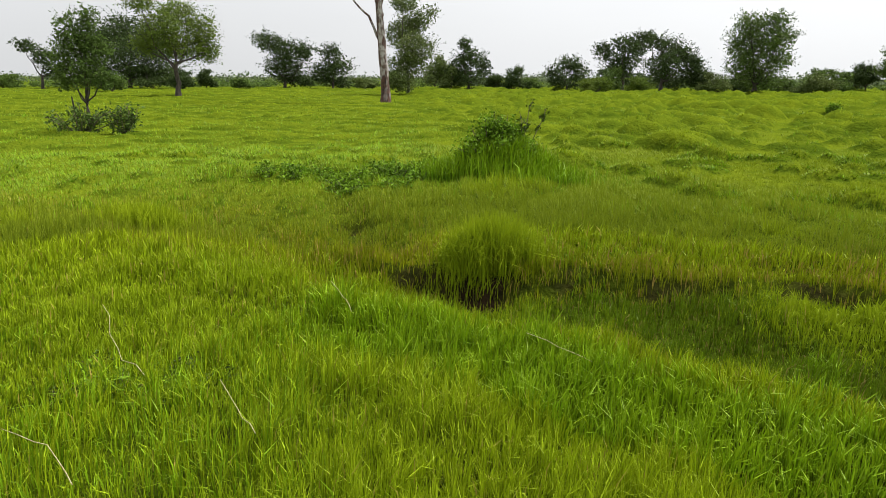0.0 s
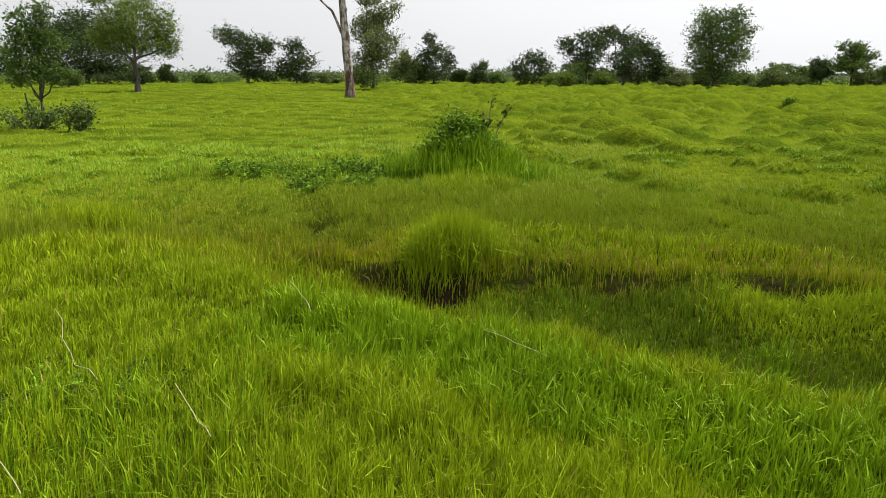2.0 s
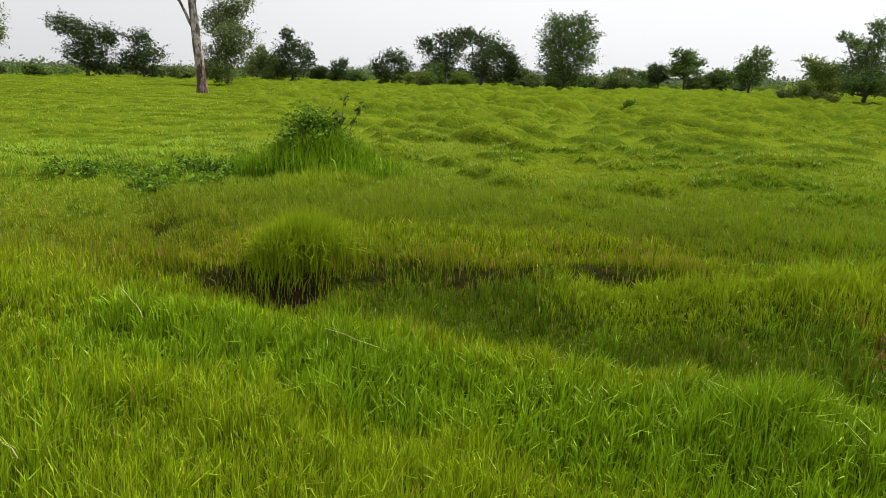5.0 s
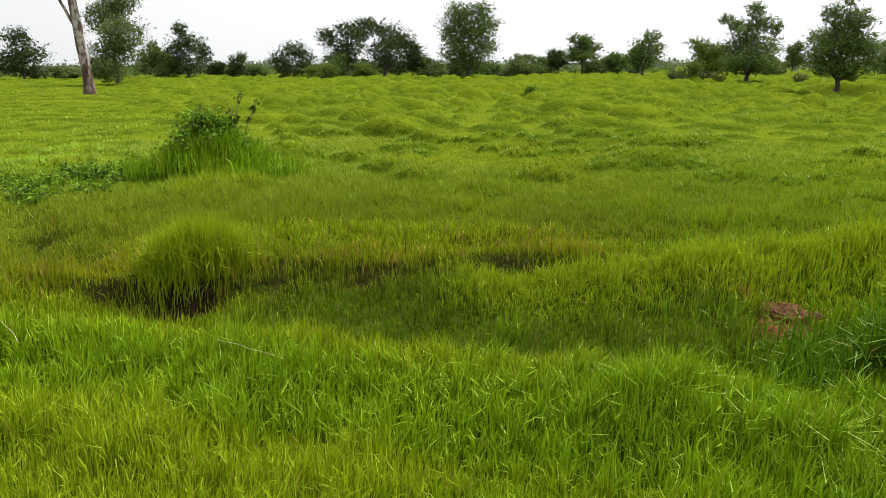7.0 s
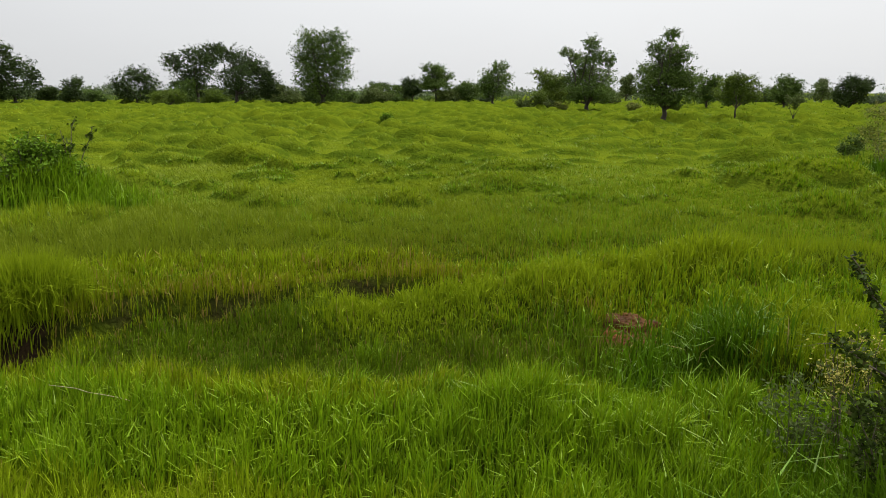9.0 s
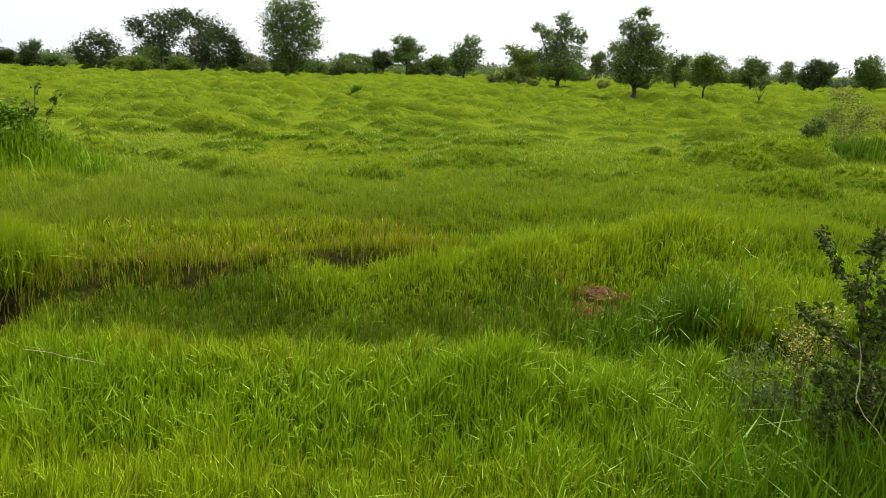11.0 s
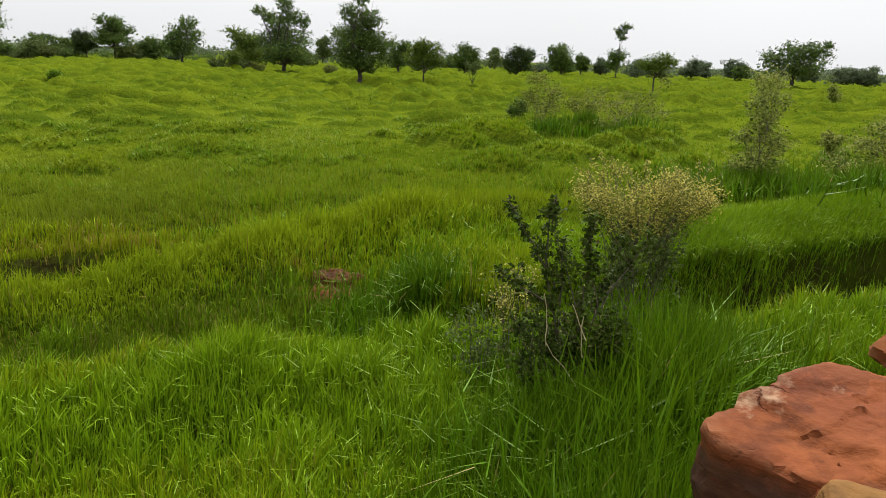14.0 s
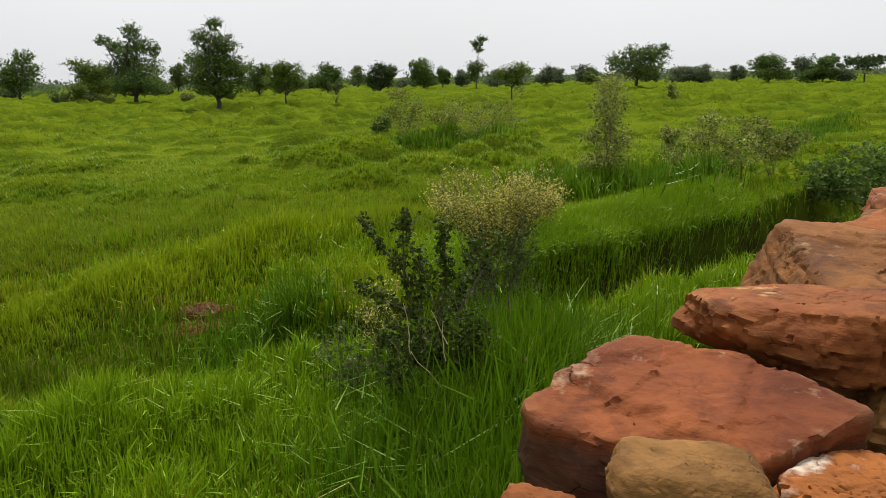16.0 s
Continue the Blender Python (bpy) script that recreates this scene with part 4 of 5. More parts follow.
def eucalyptus():
    rng = np.random.default_rng(77)
    x, y = -4.5, 54.2
    root = thing("eucalyptus_tree", (x, y, float(height(x, y)) - 0.05), "tall pale-barked eucalyptus with shedding red bark at its foot", "tree", rz=4.7)
    p = np.array([(0.10, 0, 0), (0.13, 0, 0.7), (0.06, 0, 1.6), (0.02, 0, 2.6), (-0.08, 0, 3.3), (-0.09, 0, 4.3), (-0.20, 0, 5.6), (-0.30, 0, 7.2)])
    r = np.array([0.44, 0.35, 0.31, 0.33, 0.30, 0.31, 0.27, 0.24])
    v, f = tube(p, r, 12)
    part("trunk", mesh_of("trunk", v, None, f, M_BARK_PEEL, True), root, "reddish brown peeling lower bark")
    limbs = (((-0.1, 0, 4.2), (-2.0, 0.2, 7.2), 0.11, 0.06), ((-0.30, 0, 7.1), (-0.5, 0.1, 9.8), 0.22, 0.10), ((-0.22, 0, 6.0), (0.6, -0.2, 9.2), 0.13, 0.07),
             ((-0.15, 0, 4.9), (-0.7, 0.2, 7.9), 0.08, 0.03), ((-0.5, 0.1, 9.8), (-1.2, 0, 13.0), 0.09, 0.03), ((0.6, -0.2, 9.2), (1.6, 0.3, 13.2), 0.07, 0.03),
             ((-2.0, 0.2, 7.2), (-3.6, 0, 10.6), 0.06, 0.02), ((0.6, -0.2, 9.2), (2.6, 0.1, 11.0), 0.05, 0.02))
    for a, b, r0, r1 in limbs:
        v, f = tube(bent(a, b, 0.05, rng, 7), np.linspace(r0, r1, 7), 8)
        part("limb", mesh_of("limb", v, None, f, M_BARK_PEEL, True), root, "smooth pale grey-white limb")
    green = []
    for c, rad, n in (((1.9, 0.3, 12.2), 1.6, 1500), ((2.8, 0.1, 10.4), 1.1, 900), ((-1.2, 0, 13.2), 1.6, 1300), ((-4.0, 0, 11.2), 1.2, 700), ((0.9, 0.2, 13.6), 1.4, 1000), ((3.3, 0, 9.1), 0.7, 350), ((2.2, 0.6, 8.0), 0.8, 420), ((3.6, 0.3, 6.6), 0.5, 180)):
        q = np.array(c) + rng.normal(0, 0.45, (60, 3)) * rad
        green.append(leaves(q[rng.integers(0, 60, n)] + rng.normal(0, 0.16, (n, 3)), 0.13, rng, 1.0, 0.3))
    v, f = joined(green)
    part("crown", mesh_of("crown", v, f, None, M_LEAF_OLIVE), root)


eucalyptus()
WOODS = "large dark green spreading tree at the pasture's edge"
SCRUB = "rounded green acacia tree standing in the pasture"
HAZY = "hazy acacia tree in the far scrub"
# the group by the sapling
tree("broad_tree", "broad dark green shade tree behind a lighter one", (-49.0, 112.5), 11.4, 16.0, [(-0.30, 0.55, 0.22, 0.30), (0.0, 0.76, 0.26, 0.22), (0.28, 0.62, 0.24, 0.30), (0.05, 0.45, 0.36, 0.25), (-0.10, 0.62, 0.26, 0.24), (0.0, 0.20, 0.45, 0.16), (-0.32, 0.2, 0.2, 0.18), (0.32, 0.2, 0.2, 0.18)], 3, M_LEAF_DARK, trunk=0.2, count=20000)
tree("broad_tree", "dark tree with a leaning crown beside scrub", (-60.9, 109.1), 7.2, 6.4, [(-0.25, 0.84, 0.26, 0.14), (0.1, 0.62, 0.30, 0.2), (0.3, 0.35, 0.3, 0.2)], 4, M_LEAF_DARK, trunk=0.3)
tree("feathery_tree", "tall feathery light green tree with a bare trunk", (-26.2, 70.8), 9.6, 8.6, [(-0.32, 0.90, 0.20, 0.12), (0.05, 0.82, 0.24, 0.15), (0.28, 0.66, 0.22, 0.18), (-0.12, 0.66, 0.26, 0.18), (0.10, 0.48, 0.34, 0.16), (0.36, 0.45, 0.15, 0.14), (-0.30, 0.52, 0.18, 0.14)], 5, M_LEAF_LIGHT, trunk=0.32, girth=0.026)
tree("round_bush_tree", "small dark round tree beyond the feathery one", (-39.2, 118.7), 3.0, 3.4, 4, 6, M_LEAF_DARK, trunk=0.15)
tree("sapling", "slender dark-stemmed sapling growing from a low bush", (-12.5, 25.1), 4.0, 2.6, [(-0.12, 0.82, 0.18, 0.14), (0.1, 0.92, 0.15, 0.10), (-0.22, 0.62, 0.18, 0.15), (0.18, 0.68, 0.20, 0.15), (-0.05, 0.48, 0.26, 0.13), (0.22, 0.45, 0.17, 0.1), (-0.25, 0.42, 0.14, 0.10), (0.02, 0.70, 0.18, 0.15)], 7, M_LEAF_MID, trunk=0.30, girth=0.016, leaf=0.045, count=5200, stems=4, full=0.6)
# the far pairs and the row behind the eucalyptus
tree("broad_tree", WOODS, (-25.3, 114.7), 8.6, 9.6, [(-0.25, 0.80, 0.26, 0.18), (0.05, 0.62, 0.30, 0.24), (0.32, 0.64, 0.17, 0.18), (0.0, 0.34, 0.38, 0.22), (0.2, 0.15, 0.34, 0.14)], 8, M_LEAF_DARK, trunk=0.15)
tree("broad_tree", WOODS, (-18.0, 116.9), 6.9, 7.4, [(-0.05, 0.80, 0.28, 0.18), (0.12, 0.50, 0.36, 0.24), (-0.2, 0.35, 0.32, 0.26), (0.1, 0.15, 0.4, 0.15)], 9, M_LEAF_DARK, trunk=0.12)
tree("drooping_tree", "slender tree with drooping olive foliage", (-4.0, 80.6), 10.4, 6.6, [(-0.05, 0.92, 0.24, 0.10), (0.15, 0.76, 0.28, 0.14), (-0.1, 0.64, 0.32, 0.16), (0.12, 0.47, 0.36, 0.18), (0.0, 0.30, 0.36, 0.16), (-0.1, 0.14, 0.3, 0.12)], 10, M_LEAF_OLIVE, trunk=0.35, girth=0.018)
tree("broad_tree", "dark pointed tree beside olive scrub", (3.9, 111.3), 7.5, 7.0, [(-0.10, 0.85, 0.15, 0.15), (0.02, 0.60, 0.30, 0.22), (-0.25, 0.35, 0.28, 0.28), (0.32, 0.42, 0.22, 0.26), (0.0, 0.2, 0.42, 0.18)], 11, M_LEAF_DARK, trunk=0.1)
tree("olive_bush_tree", "olive green bushy tree", (-1.5, 122.0), 5.8, 5.6, 6, 12, M_LEAF_OLIVE, trunk=0.12)
tree("broad_tree", "small dark tree on the far edge", (9.6, 100.8), 3.4, 4.0, 4, 13, M_LEAF_DARK, trunk=0.12)
tree("broad_tree", WOODS, (18.1, 105.7), 5.0, 6.4, [(0.05, 0.74, 0.28, 0.22), (0.25, 0.5, 0.26, 0.28), (-0.25, 0.45, 0.28, 0.28), (0, 0.2, 0.45, 0.18)], 14, M_LEAF_DARK, trunk=0.1)
tree("olive_bush_tree", "light green low bushy tree", (18.8, 90.2), 2.7, 5.0, 5, 15, M_LEAF_LIGHT, trunk=0.06)
tree("broad_tree", WOODS, (29.5, 119.0), 9.0, 9.6, [(-0.32, 0.66, 0.20, 0.16), (0.02, 0.80, 0.26, 0.16), (0.24, 0.76, 0.18, 0.16), (0.0, 0.52, 0.30, 0.22), (-0.15, 0.3, 0.32, 0.2), (0.2, 0.2, 0.32, 0.15)], 16, M_LEAF_DARK, trunk=0.25)
tree("broad_tree", "twin-crowned dark tree with a gap in its crown", (31.6, 104.2), 8.6, 10.0, [(-0.30, 0.90, 0.18, 0.10), (-0.10, 0.80, 0.18, 0.14), (0.12, 0.66, 0.24, 0.22), (0.0, 0.42, 0.30, 0.22), (0.40, 0.42, 0.18, 0.22), (0.1, 0.2, 0.42, 0.18), (0.25, 0.6, 0.18, 0.15)], 17, M_LEAF_DARK, trunk=0.2)
tree("round_tree", "tall rounded dense green tree", (36.9, 85.3), 9.1, 7.7, [(-0.15, 0.82, 0.26, 0.15), (0.20, 0.84, 0.22, 0.14), (-0.26, 0.58, 0.24, 0.20), (0.28, 0.62, 0.25, 0.18), (0.0, 0.60, 0.34, 0.24), (0.24, 0.38, 0.28, 0.16), (-0.2, 0.34, 0.28, 0.18), (0, 0.20, 0.36, 0.18), (0.1, 0.1, 0.34, 0.1)], 18, M_LEAF_MID, trunk=0.08)
tree("olive_bush_tree", "olive green bushy tree", (47.9, 92.8), 3.0, 6.2, 6, 19, M_LEAF_OLIVE, trunk=0.06)
tree("broad_tree", "hazy dark tree in the far row", (63.3, 107.9), 4.4, 4.6, 5, 20, M_LEAF_DARK, trunk=0.12)
# the open scrub
tree("acacia_tree", SCRUB, (65.4, 103.6), 6.4, 7.0, 8, 21, M_LEAF_MID, trunk=0.28)
tree("acacia_tree", SCRUB, (71.5, 102.6), 4.2, 7.2, 7, 22, M_LEAF_MID, trunk=0.08)
tree("acacia_tree", "leaning green acacia tree", (64.8, 86.5), 6.1, 6.2, [(0.16, 0.84, 0.24, 0.14), (-0.05, 0.62, 0.28, 0.2), (0.24, 0.55, 0.25, 0.2), (0, 0.34, 0.36, 0.22), (-0.2, 0.45, 0.2, 0.2)], 23, M_LEAF_MID, trunk=0.12)
tree("acacia_tree", SCRUB, (67.0, 75.6), 5.1, 7.0, 8, 24, M_LEAF_LIGHT, trunk=0.12)
tree("acacia_tree", "tall sparse acacia tree with reaching branches", (54.2, 55.5), 7.5, 6.3, [(-0.38, 0.80, 0.12, 0.06), (-0.22, 0.74, 0.14, 0.09), (0.02, 0.90, 0.15, 0.10), (0.10, 0.74, 0.22, 0.12), (-0.08, 0.62, 0.22, 0.13), (0.34, 0.68, 0.12, 0.10), (0.15, 0.46, 0.34, 0.18), (-0.20, 0.42, 0.28, 0.16), (0.05, 0.3, 0.38, 0.13), (-0.1, 0.2, 0.3, 0.1), (0.22, 0.22, 0.26, 0.1)], 25, M_LEAF_MID, trunk=0.12)
tree("acacia_tree", "acacia tree with a pointed crown and short trunk", (39.4, 32.8), 5.7, 4.7, [(0.04, 0.92, 0.12, 0.08), (-0.12, 0.78, 0.18, 0.12), (0.16, 0.74, 0.20, 0.12), (-0.22, 0.54, 0.25, 0.15), (0.20, 0.50, 0.27, 0.15), (0.0, 0.45, 0.34, 0.18), (-0.1, 0.24, 0.26, 0.10), (0.2, 0.26, 0.26, 0.10), (0.34, 0.38, 0.16, 0.10), (-0.25, 0.36, 0.22, 0.10), (0.02, 0.62, 0.22, 0.15)], 26, M_LEAF_MID, trunk=0.14, girth=0.03, leaf=0.055, count=15000)
tree("acacia_tree", "thin-crowned acacia tree between larger ones", (91.8, 85.2), 4.9, 3.4, 5, 27, M_LEAF_OLIVE, trunk=0.2)
tree("acacia_tree", SCRUB, (74.8, 56.2), 4.5, 4.6, 6, 28, M_LEAF_MID, trunk=0.22)
tree("acacia_tree", "light green flat-topped acacia on a thin trunk", (44.9, 31.1), 3.3, 3.7, [(-0.15, 0.72, 0.26, 0.18), (0.15, 0.70, 0.28, 0.20), (0.0, 0.85, 0.22, 0.12), (0.3, 0.52, 0.18, 0.14), (-0.2, 0.52, 0.24, 0.14), (0.05, 0.55, 0.3, 0.15)], 29, M_LEAF_LIGHT, trunk=0.32, girth=0.02)
tree("acacia_tree", SCRUB, (80.7, 49.8), 4.1, 5.4, 7, 30, M_LEAF_MID, trunk=0.15)
tree("acacia_tree", SCRUB, (70.5, 49.0), 3.4, 3.6, 6, 46, M_LEAF_MID, trunk=0.15)
tree("thin_tree", "bare thin many-stemmed little tree", (45.9, 27.4), 1.5, 1.4, [(-0.25, 0.72, 0.2, 0.2), (0.25, 0.8, 0.2, 0.15), (0, 0.6, 0.2, 0.2)], 31, M_LEAF_OLIVE, trunk=0.15, count=260, stems=3)
tree("acacia_tree", "dense dark acacia tree low to the grass", (84.2, 44.0), 4.0, 5.0, 8, 32, M_LEAF_DARK, trunk=0.06)
tree("acacia_tree", SCRUB, (106.9, 48.0), 5.0, 5.6, 7, 33, M_LEAF_MID, trunk=0.15)
tree("acacia_tree", "slight acacia tree in the far scrub", (115.5, 48.3), 3.5, 2.8, 4, 34, M_LEAF_MID, trunk=0.2)
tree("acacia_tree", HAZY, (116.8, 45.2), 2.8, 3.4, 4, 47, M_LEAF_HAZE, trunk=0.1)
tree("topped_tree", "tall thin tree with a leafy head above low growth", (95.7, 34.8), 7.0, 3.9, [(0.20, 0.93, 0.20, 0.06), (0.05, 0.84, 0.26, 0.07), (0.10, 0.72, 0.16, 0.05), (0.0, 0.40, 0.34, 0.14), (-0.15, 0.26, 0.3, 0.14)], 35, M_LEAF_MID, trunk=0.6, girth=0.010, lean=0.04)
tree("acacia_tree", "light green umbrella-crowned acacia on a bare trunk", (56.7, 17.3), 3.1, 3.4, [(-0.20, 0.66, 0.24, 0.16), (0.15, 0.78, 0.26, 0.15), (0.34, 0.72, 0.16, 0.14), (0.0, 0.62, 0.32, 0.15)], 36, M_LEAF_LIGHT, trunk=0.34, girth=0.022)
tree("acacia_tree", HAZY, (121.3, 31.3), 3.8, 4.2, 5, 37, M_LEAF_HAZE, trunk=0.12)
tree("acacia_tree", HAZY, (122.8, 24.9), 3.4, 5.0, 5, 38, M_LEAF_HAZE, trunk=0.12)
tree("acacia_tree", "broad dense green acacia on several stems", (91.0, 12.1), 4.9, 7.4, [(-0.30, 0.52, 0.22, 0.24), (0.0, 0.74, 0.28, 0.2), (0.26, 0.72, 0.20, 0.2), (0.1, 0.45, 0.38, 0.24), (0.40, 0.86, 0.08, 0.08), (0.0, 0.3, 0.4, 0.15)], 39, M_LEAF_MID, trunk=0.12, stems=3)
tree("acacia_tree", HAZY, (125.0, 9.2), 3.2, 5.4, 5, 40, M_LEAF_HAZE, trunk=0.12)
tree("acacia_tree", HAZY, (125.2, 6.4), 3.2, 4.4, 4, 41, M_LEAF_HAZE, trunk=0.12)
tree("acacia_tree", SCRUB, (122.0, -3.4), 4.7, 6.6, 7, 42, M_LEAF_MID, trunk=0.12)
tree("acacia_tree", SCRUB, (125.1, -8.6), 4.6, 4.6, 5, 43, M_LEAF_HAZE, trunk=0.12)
tree("acacia_tree", SCRUB, (117.5, -10.4), 4.2, 5.0, 7, 44, M_LEAF_MID, trunk=0.15)
tree("acacia_tree", "flat-topped acacia tree on forked stems", (112.2, -15.0), 3.6, 6.4, [(-0.2, 0.75, 0.28, 0.16), (0.2, 0.8, 0.30, 0.14), (0.0, 0.6, 0.34, 0.18)], 45, M_LEAF_DARK, trunk=0.3, stems=2)

for az, d, hh, ww, mat in ((-31.5, 118, 2.0, 5.0, M_LEAF_MID), (-22.0, 116, 3.6, 6.0, M_LEAF_DARK), (-20.0, 112, 2.8, 5.0, M_LEAF_DARK), (-24.8, 104, 2.6, 5.0, M_LEAF_MID), (-15.8, 124, 1.4, 4.0, M_LEAF_MID), (-6.2, 118, 2.0, 5.0, M_LEAF_OLIVE),
                           (-4.0, 118, 3.2, 4.0, M_LEAF_DARK), (0.6, 110, 3.6, 5.0, M_LEAF_OLIVE), (4.0, 112, 2.6, 4.0, M_LEAF_DARK), (7.0, 116, 2.0, 4.0, M_LEAF_MID), (12.9, 108, 3.4, 6.0, M_LEAF_MID), (15.3, 104, 2.2, 5.0, M_LEAF_LIGHT)):
    tree("scrub_tree", "low bushy tree in the far hedge row", around(az, d), hh, ww, 4, int(400 + az * 7), mat, trunk=0.05, stems=2)
for az, d, hh, ww, mat in ((19.4, 112, 4.6, 5.0, M_LEAF_DARK), (20.8, 108, 2.8, 5.0, M_LEAF_OLIVE), (22.2, 112, 2.6, 4.0, M_LEAF_DARK), (25.4, 108, 2.2, 4.0, M_LEAF_MID), (28.6, 118, 3.6, 5.0, M_LEAF_MID), (33.2, 122, 2.2, 6.0, M_LEAF_OLIVE)):
    tree("scrub_tree", "low bushy tree in the far hedge row", around(az, d), hh, ww, 4, int(400 + az * 7), mat, trunk=0.05, stems=2)

rng = np.random.default_rng(61)
for i in range(26):
    az, d = 24 + 3.3 * i + rng.uniform(-1.2, 1.2), rng.uniform(112, 140)
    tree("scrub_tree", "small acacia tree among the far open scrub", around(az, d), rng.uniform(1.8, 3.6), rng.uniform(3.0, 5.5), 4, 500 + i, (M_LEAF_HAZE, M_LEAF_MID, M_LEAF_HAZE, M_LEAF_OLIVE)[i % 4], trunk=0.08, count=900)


def scrub_belt():
    """The low hazy scrub that closes the pasture along the horizon."""
    rng = np.random.default_rng(90)
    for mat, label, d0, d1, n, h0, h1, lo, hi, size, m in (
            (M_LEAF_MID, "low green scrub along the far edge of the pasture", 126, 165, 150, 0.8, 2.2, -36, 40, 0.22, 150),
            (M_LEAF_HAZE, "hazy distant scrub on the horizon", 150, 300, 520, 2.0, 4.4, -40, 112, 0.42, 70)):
        green = []
        for _ in range(n):
            az, d = rng.uniform(lo, hi), rng.uniform(d0, d1)
            x, y = around(az, d)
            thick = 0.5 + 0.5 * float(grid_noise(np.array(az / 4.0), np.array(d1 * 1.0), 61))
            h = h0 + (h1 - h0) * rng.uniform(0, 1) * thick
            w = h * rng.uniform(0.9, 2.4)
            q = np.array([x, y, float(height(x, y)) + h * 0.42]) + np.clip(rng.normal(0, 0.45, (m, 3)), -1.1, 1.1) * [w, w, h * 0.5]
            green.append(leaves(q, size * (0.5 + 0.5 * h / h1), rng))
        v, f = joined(green)
        tagged(new("far_scrub", mesh_of("far_scrub", v, f, None, mat)), label, "scrub", kind="stuff")


scrub_belt()


# ---------------------------------------------------------------- bushes
def bush(name, label, at, stems, mat, seed, leaf, per_metre, category="bush", wood=0.006, fuzz=0.05, slim=0.55, twigs=2, base=None):
    """A bush: crooked stems from the ground, each a line of points relative to the base, with leaves along it."""
    rng = np.random.default_rng(seed)
    x, y = at
    z = float(height(x, y)) if base is None else base
    root = thing(name, (x, y, z - 0.03), label, category)
    lines, pts = [], []
    for a, b, bare_share, thick in stems:
        p = bent(a, b, 0.03, rng, 7)
        lines.append(tube(p, np.linspace(wood, wood * 0.35, 7), 5))
        L = np.linalg.norm(np.asarray(b) - np.asarray(a))
        n = int(per_metre * L * (1 - bare_share) * thick)
        knots = rng.uniform(bare_share, 1.0, max(4, n // 13))      # leaves sit in tight bunches
        t = np.clip(knots[rng.integers(0, len(knots), n)] + rng.normal(0, 0.012, n), 0, 0.999) * 6
        i = np.minimum(t.astype(int), 5)
        c = p[i] + (p[i + 1] - p[i]) * (t - i)[:, None]
        side = np.stack([np.sin(t * 37.0), np.cos(t * 53.0), np.sin(t * 71.0)], 1) * fuzz * thick * 0.9
        pts.append(c + side + rng.normal(0, fuzz * thick * 0.55, (n, 3)))
        for _ in range(twigs):
            k = rng.integers(3, 6)
            e = p[k] + rng.normal(0, min(0.11 * L, 0.10), 3) + [0, 0, 0.05 * L]
            lines.append(tube(bent(p[k], e, 0.08, rng, 4), np.linspace(wood * 0.45, wood * 0.15, 4), 4))
            m = n // 5
            pts.append(p[k] + (e - p[k]) * rng.uniform(0.2, 1, (m, 1)) + rng.normal(0, fuzz * 0.6 * thick, (m, 3)))
    v, f = joined(lines)
    part("wood", mesh_of("wood", v, None, f, M_TWIG, True), root)
    v, f = leaves(np.concatenate(pts), leaf, rng, 0.0, slim)
    part("foliage", mesh_of("foliage", v, f, None, mat), root)
    return root


def fan(n, spread, h, seed, bare_share=0.2, thick=1.0, depth=0.7):
    """Stems that fan out from one foot."""
    rng = np.random.default_rng(seed)
    out = []
    for _ in range(n):
        a, r = rng.uniform(0, 2 * np.pi), spread * math.sqrt(rng.uniform(0, 1))
        e = np.array([r * math.cos(a), depth * r * math.sin(a), h * rng.uniform(0.65, 1.0) * (1 - 0.35 * (r / spread) ** 2)])
        out.append((e * [0.2, 0.2, 0], e, bare_share, thick))
    return out


